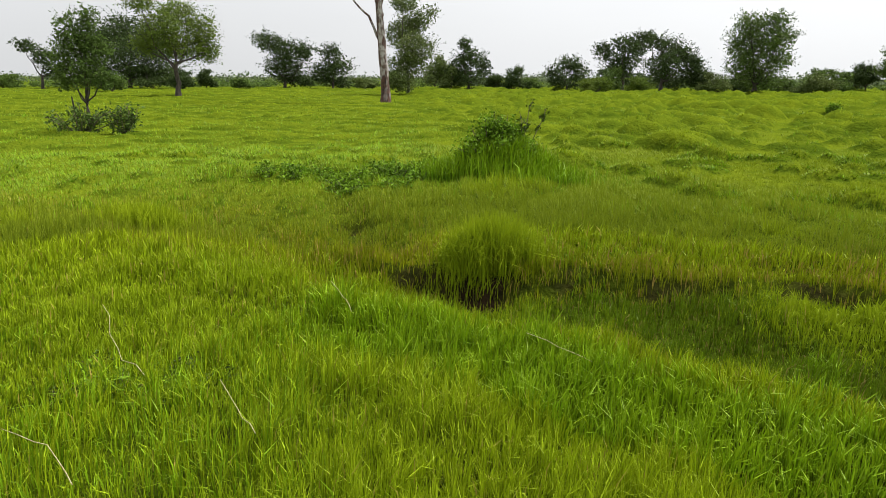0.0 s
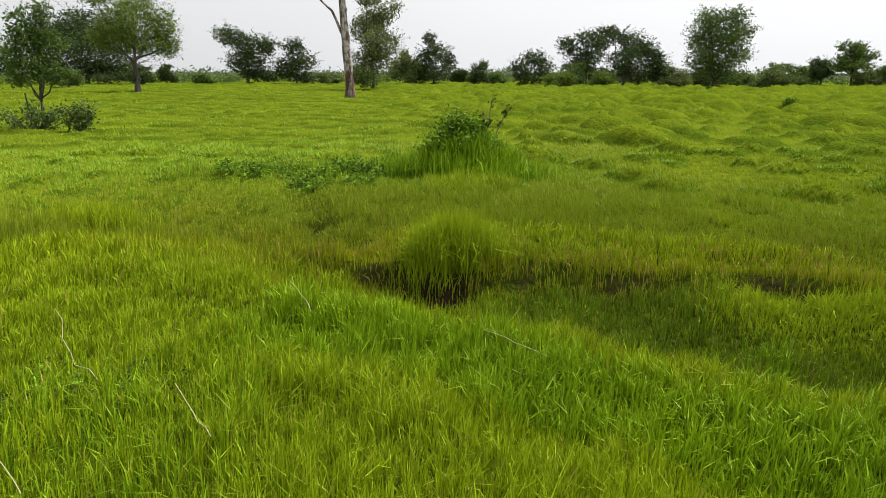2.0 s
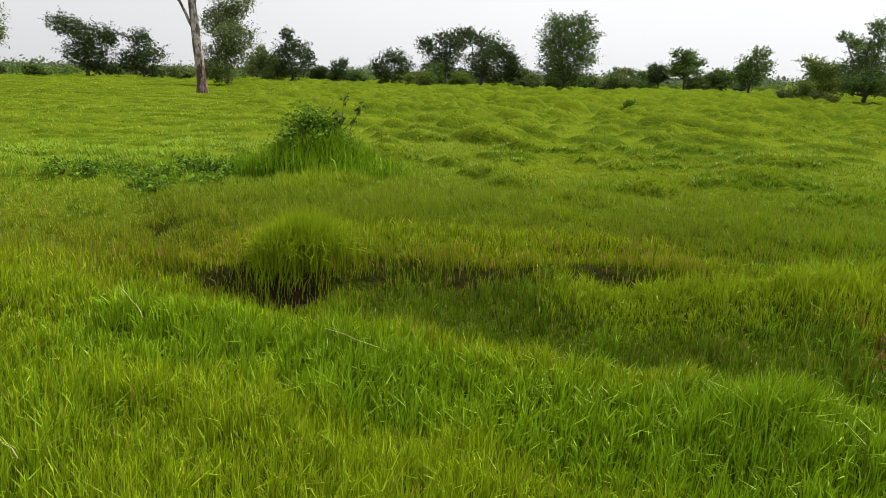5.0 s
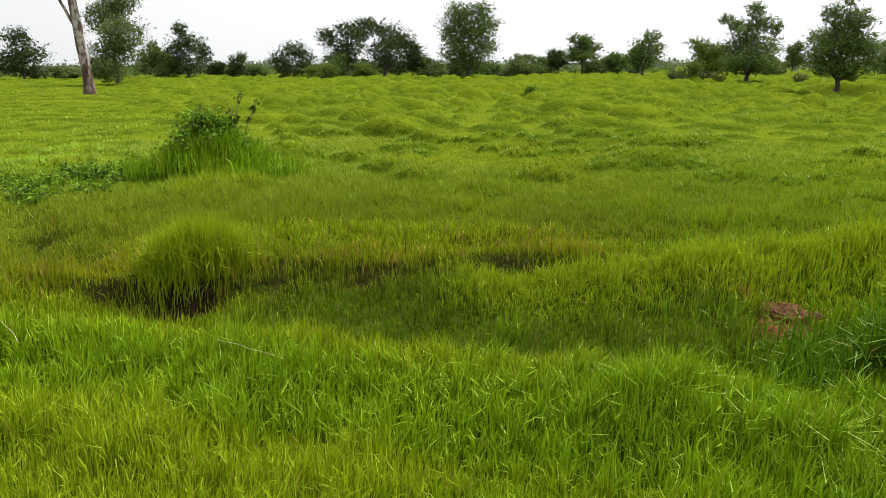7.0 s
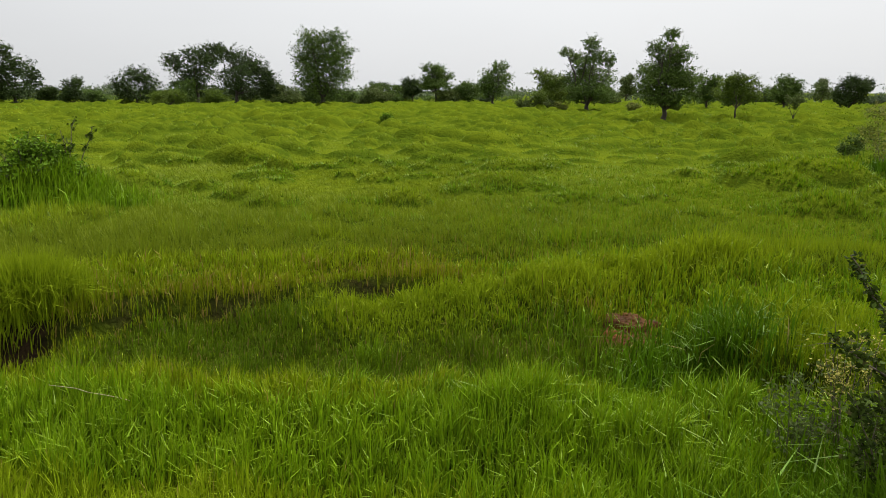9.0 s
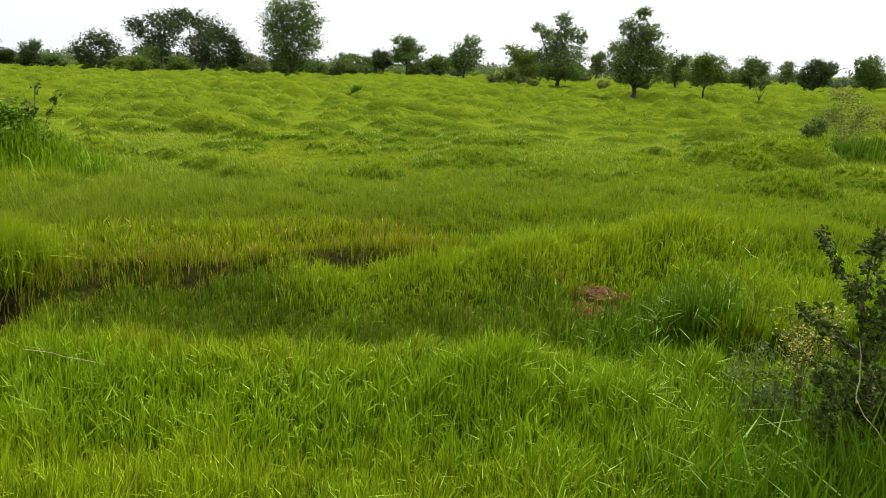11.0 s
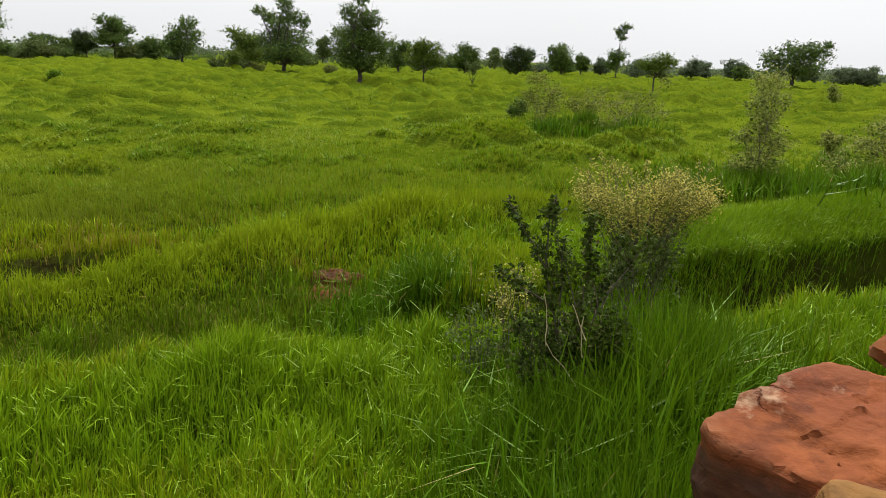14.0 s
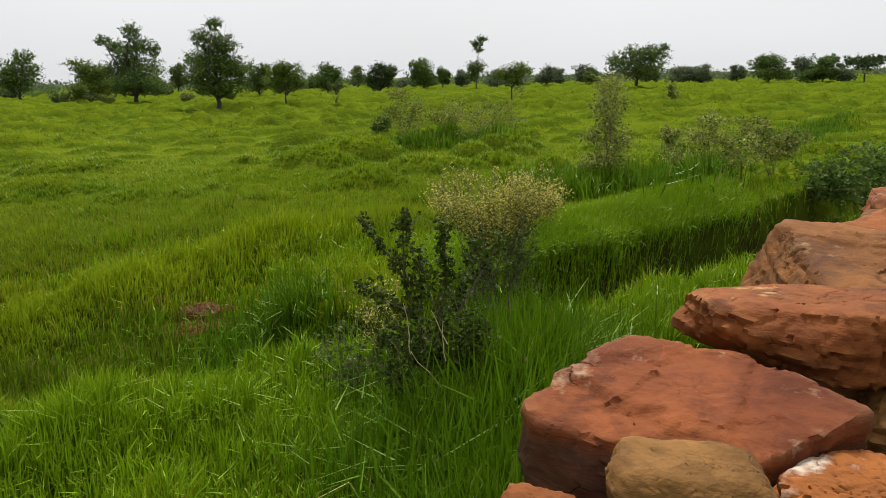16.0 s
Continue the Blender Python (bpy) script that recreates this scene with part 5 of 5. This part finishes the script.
def near_shrub():
    # u runs across, v away from the path; heights are over the world's zero
    u, v = np.array([0.394, -0.919, 0]), np.array([0.919, 0.394, 0])
    P = lambda a, z, b=0.0: u * a + v * b + np.array([0, 0, z + 0.28])
    rng = np.random.default_rng(51)
    # three upright leafy spires, a low arm, and bare legs that carry them
    arms = [(P(-0.22, 0.72), P(-0.44, 1.06), 0.05, 0.85), (P(-0.21, 0.70), P(-0.185, 1.09, 0.05), 0.40, 0.8), (P(-0.195, 0.93, 0.05), P(-0.18, 1.09, 0.05), 0.0, 0.9), (P(-0.04, 0.45), P(-0.015, 1.03, -0.05), 0.08, 1.15), (P(-0.02, 0.80), P(0.03, 1.00, -0.03), 0.05, 0.9),
            (P(-0.18, 0.50), P(-0.47, 0.68, -0.05), 0.10, 0.9), (P(-0.14, 0.56), P(-0.26, 0.86, 0.06), 0.10, 1.25), (P(-0.12, 0.50), P(-0.13, 0.86, 0.08), 0.20, 1.3), (P(-0.16, 0.46), P(-0.36, 0.56, 0.1), 0.10, 1.0),
            (P(0.06, 0.40), P(0.22, 0.92, 0.12), 0.40, 0.9), (P(0.10, 0.50), P(0.36, 0.86, 0.25), 0.35, 0.9)]
    s = [(u * 0.10 * k, a, 0.88, 0.3) for k, (a, b, c, d) in enumerate(arms[:6])] + arms
    for _ in range(30):     # the open twiggy body
        a = rng.uniform(-0.36, 0.26)
        s.append((u * (0.25 * a), P(a, rng.uniform(0.22, 0.66) - 0.25 * abs(a), rng.uniform(-0.26, 0.2)), 0.66, rng.uniform(0.7, 1.3)))
    for _ in range(16):     # a thick low clump of leaves
        s.append((P(0.05, 0.15), P(0.10 + rng.normal(0, 0.10), 0.36 + rng.normal(0, 0.09), -0.14 + rng.normal(0, 0.07)), 0.45, 1.5))
    bush("shrub", "dark green thorny shrub with upright leafy spires", (3.76, 1.05), s, M_LEAF_SHRUB, 50, 0.0150, 330, wood=0.006, fuzz=0.026, slim=0.62, twigs=4)
    s = []
    for i in range(135):    # a broad crown of fine sprays over bare stems
        a = rng.uniform(-0.46, 0.46)
        top = 0.95 + 0.06 * a + 0.05 * math.sin(9 * a) - 0.5 * max(0, abs(a) - 0.30)
        low = 0.58 + 0.65 * abs(a)
        z = top - rng.uniform(0, 1) ** 1.2 * (top - low)
        s.append((P(0.35 * a, 0.35 + 0.30 * rng.uniform(0, 1)), P(a, z, rng.uniform(-0.28, 0.28)), 0.66, 1.25))
    for i in range(30):     # wispy sprays that stand out above it
        a = rng.uniform(-0.48, 0.46)
        s.append((P(0.8 * a, 0.86), P(a + rng.uniform(-0.10, 0.12), 0.97 + rng.uniform(0, 0.13), rng.uniform(-0.2, 0.2)), 0.35, 0.45))
    bush("shrub", "buff-yellow fine-leaved shrub with bare dark stems", (4.98, 1.15), s, M_LEAF_BUFF, 52, 0.0105, 400, wood=0.0024, fuzz=0.034, slim=0.4, twigs=1)
    s = [(u * rng.uniform(-0.1, 0.1), P(rng.uniform(-0.26, 0.32), rng.uniform(0.55, 0.90), rng.uniform(-0.2, 0.2)), 0.60, 1.1) for _ in range(18)]
    bush("shrub", "olive green inner growth of the buff shrub", (4.92, 1.16), s, M_LEAF_OLIVE, 53, 0.014, 200, wood=0.006, fuzz=0.035)
    s = [(u * rng.uniform(-0.08, 0.08), P(rng.uniform(-0.16, 0.12), rng.uniform(0.38, 0.58), rng.uniform(-0.1, 0.1)), 0.72, 1.0) for _ in range(9)]
    bush("shrub", "small buff-leaved shrub behind the dark one", (4.10, 1.62), s, M_LEAF_BUFF, 54, 0.009, 300, wood=0.004, fuzz=0.035)
    s = [(u * rng.uniform(-0.05, 0.05), P(rng.uniform(-0.16, 0.16), rng.uniform(0.10, 0.38), rng.uniform(-0.12, 0.12)), 0.40, 0.9) for _ in range(12)]
    bush("weed", "thin small-leaved weed beside the dark shrub", (3.86, 1.72), s, M_LEAF_OLIVE, 55, 0.014, 120, category="weed", wood=0.003, fuzz=0.03)
    # dry stalks that lean through the shrub
    for k, (a0, z0, a1, z1) in enumerate(((-0.20, 0.66, -0.17, 0.40), (-0.17, 0.40, 0.06, 0.12), (-0.06, 0.62, 0.02, 0.45), (0.0, 0.56, 0.01, 0.36))):
        va, fa = tube(bent(P(a0, z0, -0.32), P(a1, z1, -0.36), 0.03, rng, 6), np.linspace(0.0022, 0.0032, 6), 5)
        root = new("dry_stalk", mesh_of("dry_stalk", va + [3.76, 1.05, float(height(3.76, 1.05)) - 0.03], None, fa, M_STRAW, True))
        tagged(root, "dry straw-coloured stalk caught in the dark shrub", "stalk", "dry stalks")


near_shrub()


def shrub(label, at, h, w, lobes, seed, mat, leaf, count, loose=1.3, stems=3):
    """A bush with a lobed crown, built as a small tree that forks at the ground."""
    ob = tree("shrub", label, at, h, w, lobes, seed, mat, M_TWIG, trunk=0.12, girth=0.012, leaf=leaf, count=count, stems=stems, loose=loose, full=0.8)
    ob["category"] = "shrub"


shrub("pale grey-brown leafed shrub standing in tall grass", (18.1, 8.3), 1.65, 1.5, [(-0.1, 0.82, 0.22, 0.14), (0.18, 0.62, 0.24, 0.14), (-0.2, 0.55, 0.2, 0.12), (0.1, 0.4, 0.3, 0.14)], 60, M_LEAF_GREY, 0.021, 1900)
shrub("low grey-brown leafed shrub standing in tall grass", (19.6, 7.7), 1.0, 1.2, [(-0.2, 0.7, 0.25, 0.2), (0.2, 0.65, 0.25, 0.2), (0.05, 0.45, 0.3, 0.2)], 61, M_LEAF_GREY, 0.024, 1000)
shrub("pale grey-brown leafed shrub with one reaching branch", (19.2, 6.4), 1.6, 2.5, [(-0.3, 0.62, 0.16, 0.16), (-0.05, 0.55, 0.22, 0.18), (0.2, 0.6, 0.18, 0.14), (0.42, 0.86, 0.06, 0.08), (0.38, 0.45, 0.14, 0.14), (0.0, 0.38, 0.35, 0.15), (0.0, 0.2, 0.42, 0.14)], 62, M_LEAF_GREY, 0.021, 2200)
shrub("small dark green bush in the grass", (19.2, 9.6), 0.65, 0.7, 4, 63, M_LEAF_MID, 0.028, 500)
shrub("slender upright olive shrub above a collar of grass", (12.4, 1.7), 1.95, 1.1, [(0.0, 0.88, 0.28, 0.10), (0.12, 0.74, 0.24, 0.10), (-0.14, 0.70, 0.18, 0.08), (0.0, 0.58, 0.22, 0.10), (-0.18, 0.46, 0.22, 0.08), (0.16, 0.42, 0.28, 0.12), (-0.05, 0.28, 0.38, 0.12)], 64, M_LEAF_PALE, 0.019, 3800)
shrub("grey-green spreading shrub at the stream bank", (13.25, 0.05), 1.22, 1.6, [(0.0, 0.84, 0.20, 0.13), (-0.15, 0.62, 0.24, 0.15), (0.2, 0.6, 0.22, 0.15), (-0.35, 0.42, 0.16, 0.15), (0.1, 0.38, 0.36, 0.17)], 66, M_LEAF_PALE, 0.021, 2700)
shrub("small yellow-green shrub at the stream bank", (14.9, 0.9), 0.75, 0.6, [(0, 0.8, 0.3, 0.18), (0.1, 0.5, 0.35, 0.2)], 67, M_LEAF_PALE, 0.025, 900)
shrub("grey-green feathery shrub at the stream bank", (14.4, -0.9), 1.1, 1.3, [(-0.2, 0.75, 0.25, 0.16), (0.25, 0.6, 0.24, 0.18), (0, 0.45, 0.4, 0.2)], 68, M_LEAF_GREY, 0.024, 1700)
shrub("deep green broad-leaved bush at the stream bank", (13.9, -2.5), 1.5, 2.1, [(-0.3, 0.5, 0.22, 0.2), (0.0, 0.7, 0.24, 0.2), (0.3, 0.62, 0.22, 0.2), (0, 0.4, 0.45, 0.2)], 69, M_LEAF_MID, 0.038, 2400)
shrub("thin olive sapling in open grass", (42.4, 3.5), 1.35, 0.9, [(0, 0.75, 0.3, 0.18), (0.1, 0.5, 0.35, 0.2)], 70, M_LEAF_PALE, 0.05, 420)
# the overgrown mound: bushes
bush("overgrown_bush", "green bush smothered in tall grass on a mound", (1.0, 13.55), fan(34, 0.62, 0.95, 71, 0.25) + fan(36, 0.90, 0.52, 171, 0.35), M_LEAF_WEED, 71, 0.036, 170, wood=0.012, fuzz=0.10)
bush("overgrown_bush", "leafy twig rising from the overgrown mound", (1.5, 13.6), [((0, 0, 0), (0.20, 0, 1.15), 0.45, 0.8), ((0.1, 0, 0), (0.45, 0, 1.0), 0.45, 0.8), ((0, 0, 0), (-0.05, 0, 0.95), 0.4, 0.8)], M_LEAF_SHRUB, 72, 0.032, 95, wood=0.012, fuzz=0.045)
# the growth at the sapling's foot
bush("bush", "low dark green bush round the sapling's foot", (-12.4, 24.2), fan(24, 1.5, 1.10, 73, 0.1, depth=0.5), M_LEAF_MID, 73, 0.060, 34, wood=0.02, fuzz=0.16)
bush("bush", "low dark green bush round the sapling's foot", (-11.0, 24.4), fan(14, 0.6, 1.1, 74, 0.1), M_LEAF_MID, 74, 0.060, 42, wood=0.02, fuzz=0.14)
# broad-leaved weeds in the damp hollow
rng = np.random.default_rng(75)
for i in range(22):
    bush("weed", "low broad-leaved deep green weed in the damp hollow", (-1.4 + rng.normal(0, 1.4), 13.4 + rng.normal(0, 0.6)), fan(7, 0.45, rng.uniform(0.22, 0.34), 76 + i, 0.1), M_LEAF_WEED, 100 + i, 0.036, 100, category="weed", wood=0.005, fuzz=0.06)
for i in range(16):
    bush("weed", "low small-leaved weed in a thin patch of grass", (-2.08 + rng.normal(0, 0.32), 4.02 + rng.normal(0, 0.22)), fan(6, 0.18, rng.uniform(0.14, 0.24), 140 + i, 0.1), M_LEAF_WEED if i % 3 else M_LEAF_SHRUB, 160 + i, 0.012, 260, category="weed", wood=0.003, fuzz=0.03)
for i, (x, y, hh) in enumerate(((47.9, 58.1, 1.7), (52.1, 57.5, 1.3), (48.9, 57.1, 1.3), (50.6, 58.0, 1.4), (58.5, 53.0, 1.1), (62.0, 50.5, 1.2), (21.4, 39.3, 0.4))):
    bush("scrub_bush", "olive green low scrub bush in the pasture", (x, y), fan(20, 0.95 * hh, hh, 300 + i, 0.15), (M_LEAF_OLIVE, M_LEAF_PALE, M_LEAF_LIGHT)[i % 3] if i < 6 else M_LEAF_WEED, 320 + i, 0.06, 110, wood=0.02, fuzz=0.13)


# ---------------------------------------------------------------- stones
def boulder(label, at, planes, mat, seed, turn=(0, 0, 0), rough=0.035, detail=5, sharp=13.0, plates=0.030, ledges=(), group="stones of the rubble wall"):
    """A boulder: a body cut by planes (direction and distance), its edges worn, its faces split along the beds."""
    bm = bmesh.new()
    bmesh.ops.create_icosphere(bm, subdivisions=detail, radius=1.0)
    rng = np.random.default_rng(seed)
    v = np.array([q.co for q in bm.verts])
    v /= np.linalg.norm(v, axis=1, keepdims=True)
    acc = np.zeros(len(v))
    for nx, ny, nz, dist in planes:
        n = np.array([nx, ny, nz], float); n /= np.linalg.norm(n)
        acc += np.maximum(0, v @ n / dist) ** sharp
    p = v * (acc ** (-1 / sharp))[:, None]
    # ledges: past a wavy line the upper face stands higher or lower
    for lx, ly, at_line, lift in ledges:
        wave = np.array([0.035 * noise.noise(Vector((c[0] * 9, c[1] * 9, seed))) + 0.012 * noise.noise(Vector((c[0] * 30, c[1] * 30, seed))) for c in p])
        p[:, 2] += lift * smooth((p[:, 0] * lx + p[:, 1] * ly + wave - at_line) / (0.008 + 1.2 * abs(lift))) * smooth(p[:, 2] / 0.08)
    off = rng.uniform(0, 50, 3)
    size = np.abs(p).max()
    for q, c, d in zip(bm.verts, p, v):
        s = Vector(c / size * 2.2 + off)
        big = noise.noise(s)
        fine = noise.noise(s * 3.7) * 0.45 + noise.noise(s * 9.0) * 0.25 + noise.noise(s * 21.0) * 0.12 + noise.noise(s * 43.0) * 0.06
        bed = noise.noise(Vector((s.x * 0.7, s.y * 0.7, s.z * 7.0)))
        step = math.floor(bed * 3.5) / 3.5
        chip = noise.noise(s * 1.5 + Vector((7, 3, 1))) + 0.12 * noise.noise(s * 8.0)
        flake = math.floor(chip * 4.0) / 4.0
        wob = s + Vector((noise.noise(s * 5.0), noise.noise(s * 5.0 + Vector((9, 0, 0))), noise.noise(s * 5.0 + Vector((0, 9, 0))))) * 0.12
        plate = noise.cell(noise.voronoi(Vector((wob.x, wob.y, wob.z * 1.8)) * 1.15)[1][0] * 53.0) - 0.5
        crack = max(0.0, 1 - abs(noise.noise(s * 2.3 + Vector((3, 9, 5)))) * 16) + 0.6 * max(0.0, 1 - abs(noise.noise(s * 5.1)) * 12)
        q.co = Vector(c) * (1 + rough * (big * 0.9 + fine * 0.45 - 0.8 * crack) + 0.05 * (flake + 0.125) + plates * plate + rough * 1.3 * step * (1 - abs(d[2])))
    me = bpy.data.meshes.new("boulder")
    bm.to_mesh(me); bm.free()
    me.materials.append(mat)
    me.polygons.foreach_set("use_smooth", np.full(len(me.polygons), True))
    me.set_sharp_from_angle(angle=radians(40))
    ob = new("boulder", me)
    ob.matrix_world = pose(*at, *turn)
    return tagged(ob, label, "boulder", group)


def blocky(lx, ly, lz, seed, k=6):
    """Planes of a rough block with half sizes, and a few cut corners."""
    rng = np.random.default_rng(seed)
    out = [(1, 0.1, 0.1, lx), (-1, 0.15, 0, lx), (0, 1, 0.1, ly), (0.1, -1, 0, ly), (0, 0.05, 1, lz), (0, 0, -1, lz)]
    for _ in range(k):
        d = rng.normal(0, 1, 3); d /= np.linalg.norm(d)
        out.append((*d, float(np.abs(d) @ [lx, ly, lz]) * rng.uniform(0.62, 0.80)))
    return out


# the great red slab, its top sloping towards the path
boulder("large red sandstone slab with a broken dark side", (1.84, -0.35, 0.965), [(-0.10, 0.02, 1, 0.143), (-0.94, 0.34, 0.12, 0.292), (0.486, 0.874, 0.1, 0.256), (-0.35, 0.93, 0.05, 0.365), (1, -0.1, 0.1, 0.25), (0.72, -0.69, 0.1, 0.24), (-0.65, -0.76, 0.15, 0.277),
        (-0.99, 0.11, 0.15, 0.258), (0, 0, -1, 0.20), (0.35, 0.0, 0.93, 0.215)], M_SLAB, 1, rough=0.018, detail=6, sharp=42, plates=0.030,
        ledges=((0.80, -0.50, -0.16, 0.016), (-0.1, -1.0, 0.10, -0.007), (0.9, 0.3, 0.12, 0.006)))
boulder("rust-red rounded sandstone boulder resting on a slab", (2.29, -0.66, 1.125), [(0.05, 0.1, 1, 0.094), (0, 0, -1, 0.072), (-0.3, 1, 0.05, 0.345), (0.3, -1, 0, 0.442), (1, 0.35, 0.1, 0.232), (-1, -0.35, -0.1, 0.238), (-0.6, 0.2, 0.7, 0.215), (0.6, 0, 0.7, 0.188), (-0.5, 0.5, -0.7, 0.225)], M_RUST, 2, turn=(3, 4, 8), rough=0.06, detail=6, sharp=11, plates=0.024)
boulder("layered plum-red sandstone block", (2.905, -0.840, 1.045), blocky(0.397, 0.375, 0.144, 3), M_PLUM, 3, turn=(6, -6, 10), rough=0.035, detail=6, sharp=18, ledges=((0.25, -1.0, -0.02, 0.012), (0.95, -0.3, 0.05, 0.012), (-0.5, -0.85, 0.14, -0.014)))
boulder("layered red sandstone block further along the wall", (3.517, -1.06, 0.995), blocky(0.331, 0.287, 0.125, 4), M_RED, 4, turn=(0, -3, 30), rough=0.05, ledges=((0.9, -0.4, -0.05, 0.03), (0.2, -1.0, 0.1, 0.025)))
boulder("red sandstone block further along the wall", (4.135, -1.20, 0.935), blocky(0.331, 0.265, 0.150, 5), M_PLUM, 5, turn=(0, 4, 12), rough=0.05, ledges=((0.9, 0.4, 0.0, 0.03),))
boulder("red sandstone block further along the wall", (4.82, -1.36, 0.945), blocky(0.353, 0.287, 0.160, 6), M_RED, 6, turn=(3, 0, 5), rough=0.05)
boulder("tan weathered sandstone boulder", (1.510, -0.39, 1.035), blocky(0.115, 0.158, 0.090, 7, 14), M_TAN, 7, turn=(0, 0, 10), rough=0.028, sharp=9, detail=6, plates=0.008)
boulder("rust-orange sandstone boulder with a pale crust", (1.63, -0.68, 0.985), blocky(0.15, 0.17, 0.085, 8), M_CRUST, 8, turn=(8, 0, -15), rough=0.06, detail=6, plates=0.012)
boulder("small rust-orange stone wedged in the wall", (1.44, -0.12, 0.965), blocky(0.07, 0.09, 0.07, 9), M_RUST, 9, rough=0.06, sharp=9)
boulder("small pale grey stone wedged in the wall", (1.83, -0.80, 0.985), blocky(0.055, 0.060, 0.055, 10), M_GREY, 10, turn=(0, 20, 0), rough=0.06, sharp=7)
boulder("small tan stone wedged in the wall", (2.06, -0.80, 0.985), blocky(0.13, 0.13, 0.075, 11), M_TAN, 11, rough=0.06)
# the courses that carry them
for i, (x, y, z, lx, ly, lz) in enumerate(((1.55, -0.30, 0.66, 0.20, 0.30, 0.26), (1.60, -0.30, 0.12, 0.30, 0.34, 0.36), (1.66, -0.78, 0.68, 0.22, 0.26, 0.26),
        (1.861, -0.342, 0.515, 0.331, 0.331, 0.265),
        (1.905, -0.32, 0.018, 0.397, 0.375, 0.353),
        (2.557, -0.583, 0.52, 0.375, 0.355, 0.287),
        (2.557, -0.563, 0.04, 0.420, 0.420, 0.397),
        (1.729, -0.928, 0.482, 0.287, 0.287, 0.287),
        (1.784, -0.928, -0.037, 0.331, 0.331, 0.331),
        (3.329, -1.030, 0.40, 0.442, 0.375, 0.353),
        (3.329, -1.030, -0.16, 0.464, 0.420, 0.397),
        (4.213, -1.250, 0.40, 0.464, 0.375, 0.353),
        (4.213, -1.250, -0.16, 0.464, 0.420, 0.397),
        (4.985, -1.420, 0.40, 0.397, 0.375, 0.353),
        (4.985, -1.420, -0.16, 0.442, 0.420, 0.397))):
    boulder("rough red sandstone block in the lower course", (x, y, z), blocky(lx, ly, lz, 20 + i, 4), (M_PLUM, M_RED)[i % 2], 20 + i, rough=0.04, detail=4, plates=0.0)


def soil_patch():
    """The worn red bank of the ditch: a ragged little scarp that faces the path."""
    n = 80
    g = np.linspace(-1, 1, n)
    a, b = np.meshgrid(g, g, indexing="ij")
    ang = np.arctan2(b, a)
    rad = np.hypot(a, b) * (1 + 0.16 * np.sin(3 * ang + 0.7) + 0.12 * np.sin(5 * ang + 2.1) + 0.08 * np.sin(9 * ang))
    # a runs across, b away from the path
    x, y = 5.54 + a * 0.36 + b * 0.28, 4.50 - a * 0.26 + b * 0.30
    lump = np.array([noise.noise(Vector((p * 9, q * 9, 1.0))) * 0.5 + noise.noise(Vector((p * 24, q * 24, 4.0))) * 0.3 + noise.noise(Vector((p * 60, q * 60, 2.0))) * 0.15 for p, q in zip(x.ravel(), y.ravel())]).reshape(n, n)
    lip = smooth((b - 0.25 + 0.2 * np.sin(4 * a)) / 0.16)
    z = height(x.ravel(), y.ravel()).reshape(n, n) + 0.03 + 0.03 * lip - 0.03 * (1 - lip) + lump * 0.06 - 0.09 * smooth((rad - 0.75) / 0.35)
    i, j = np.meshgrid(np.arange(n - 1), np.arange(n - 1), indexing="ij")
    q = np.stack([i * n + j, (i + 1) * n + j, (i + 1) * n + j + 1, i * n + j + 1], -1)
    q = q[(rad[:-1, :-1] < 1.08)].reshape(-1, 4)
    ob = new("soil_patch", mesh_of("soil_patch", np.stack([x.ravel(), y.ravel(), z.ravel()], 1), None, q, M_SOIL, True))
    tagged(ob, "patch of bare red-brown soil on the ditch bank", "soil patch", kind="structure")


def dry_stalks():
    """Long dry grass stalks that lie over the near meadow."""
    rng = np.random.default_rng(64)
    for a, b in (((-2.52, 4.94), (-1.83, 3.99)), ((-1.24, 3.62), (-0.96, 3.27)), ((-2.11, 3.05), (-1.66, 2.80)), ((-0.90, 5.42), (-0.71, 5.17)), ((0.55, 4.35), (0.95, 4.15))):
        p = bent((*a, float(height(*a)) + 0.30), (*b, float(height(*b)) + 0.16), 0.04, rng, 7)
        v, f = tube(p, np.linspace(0.0016, 0.0030, 7), 5)
        tagged(new("dry_stalk", mesh_of("dry_stalk", v, None, f, M_STRAW, True)), "long dry straw stalk lying over the green grass", "stalk", "dry stalks")


dry_stalks()
soil_patch()
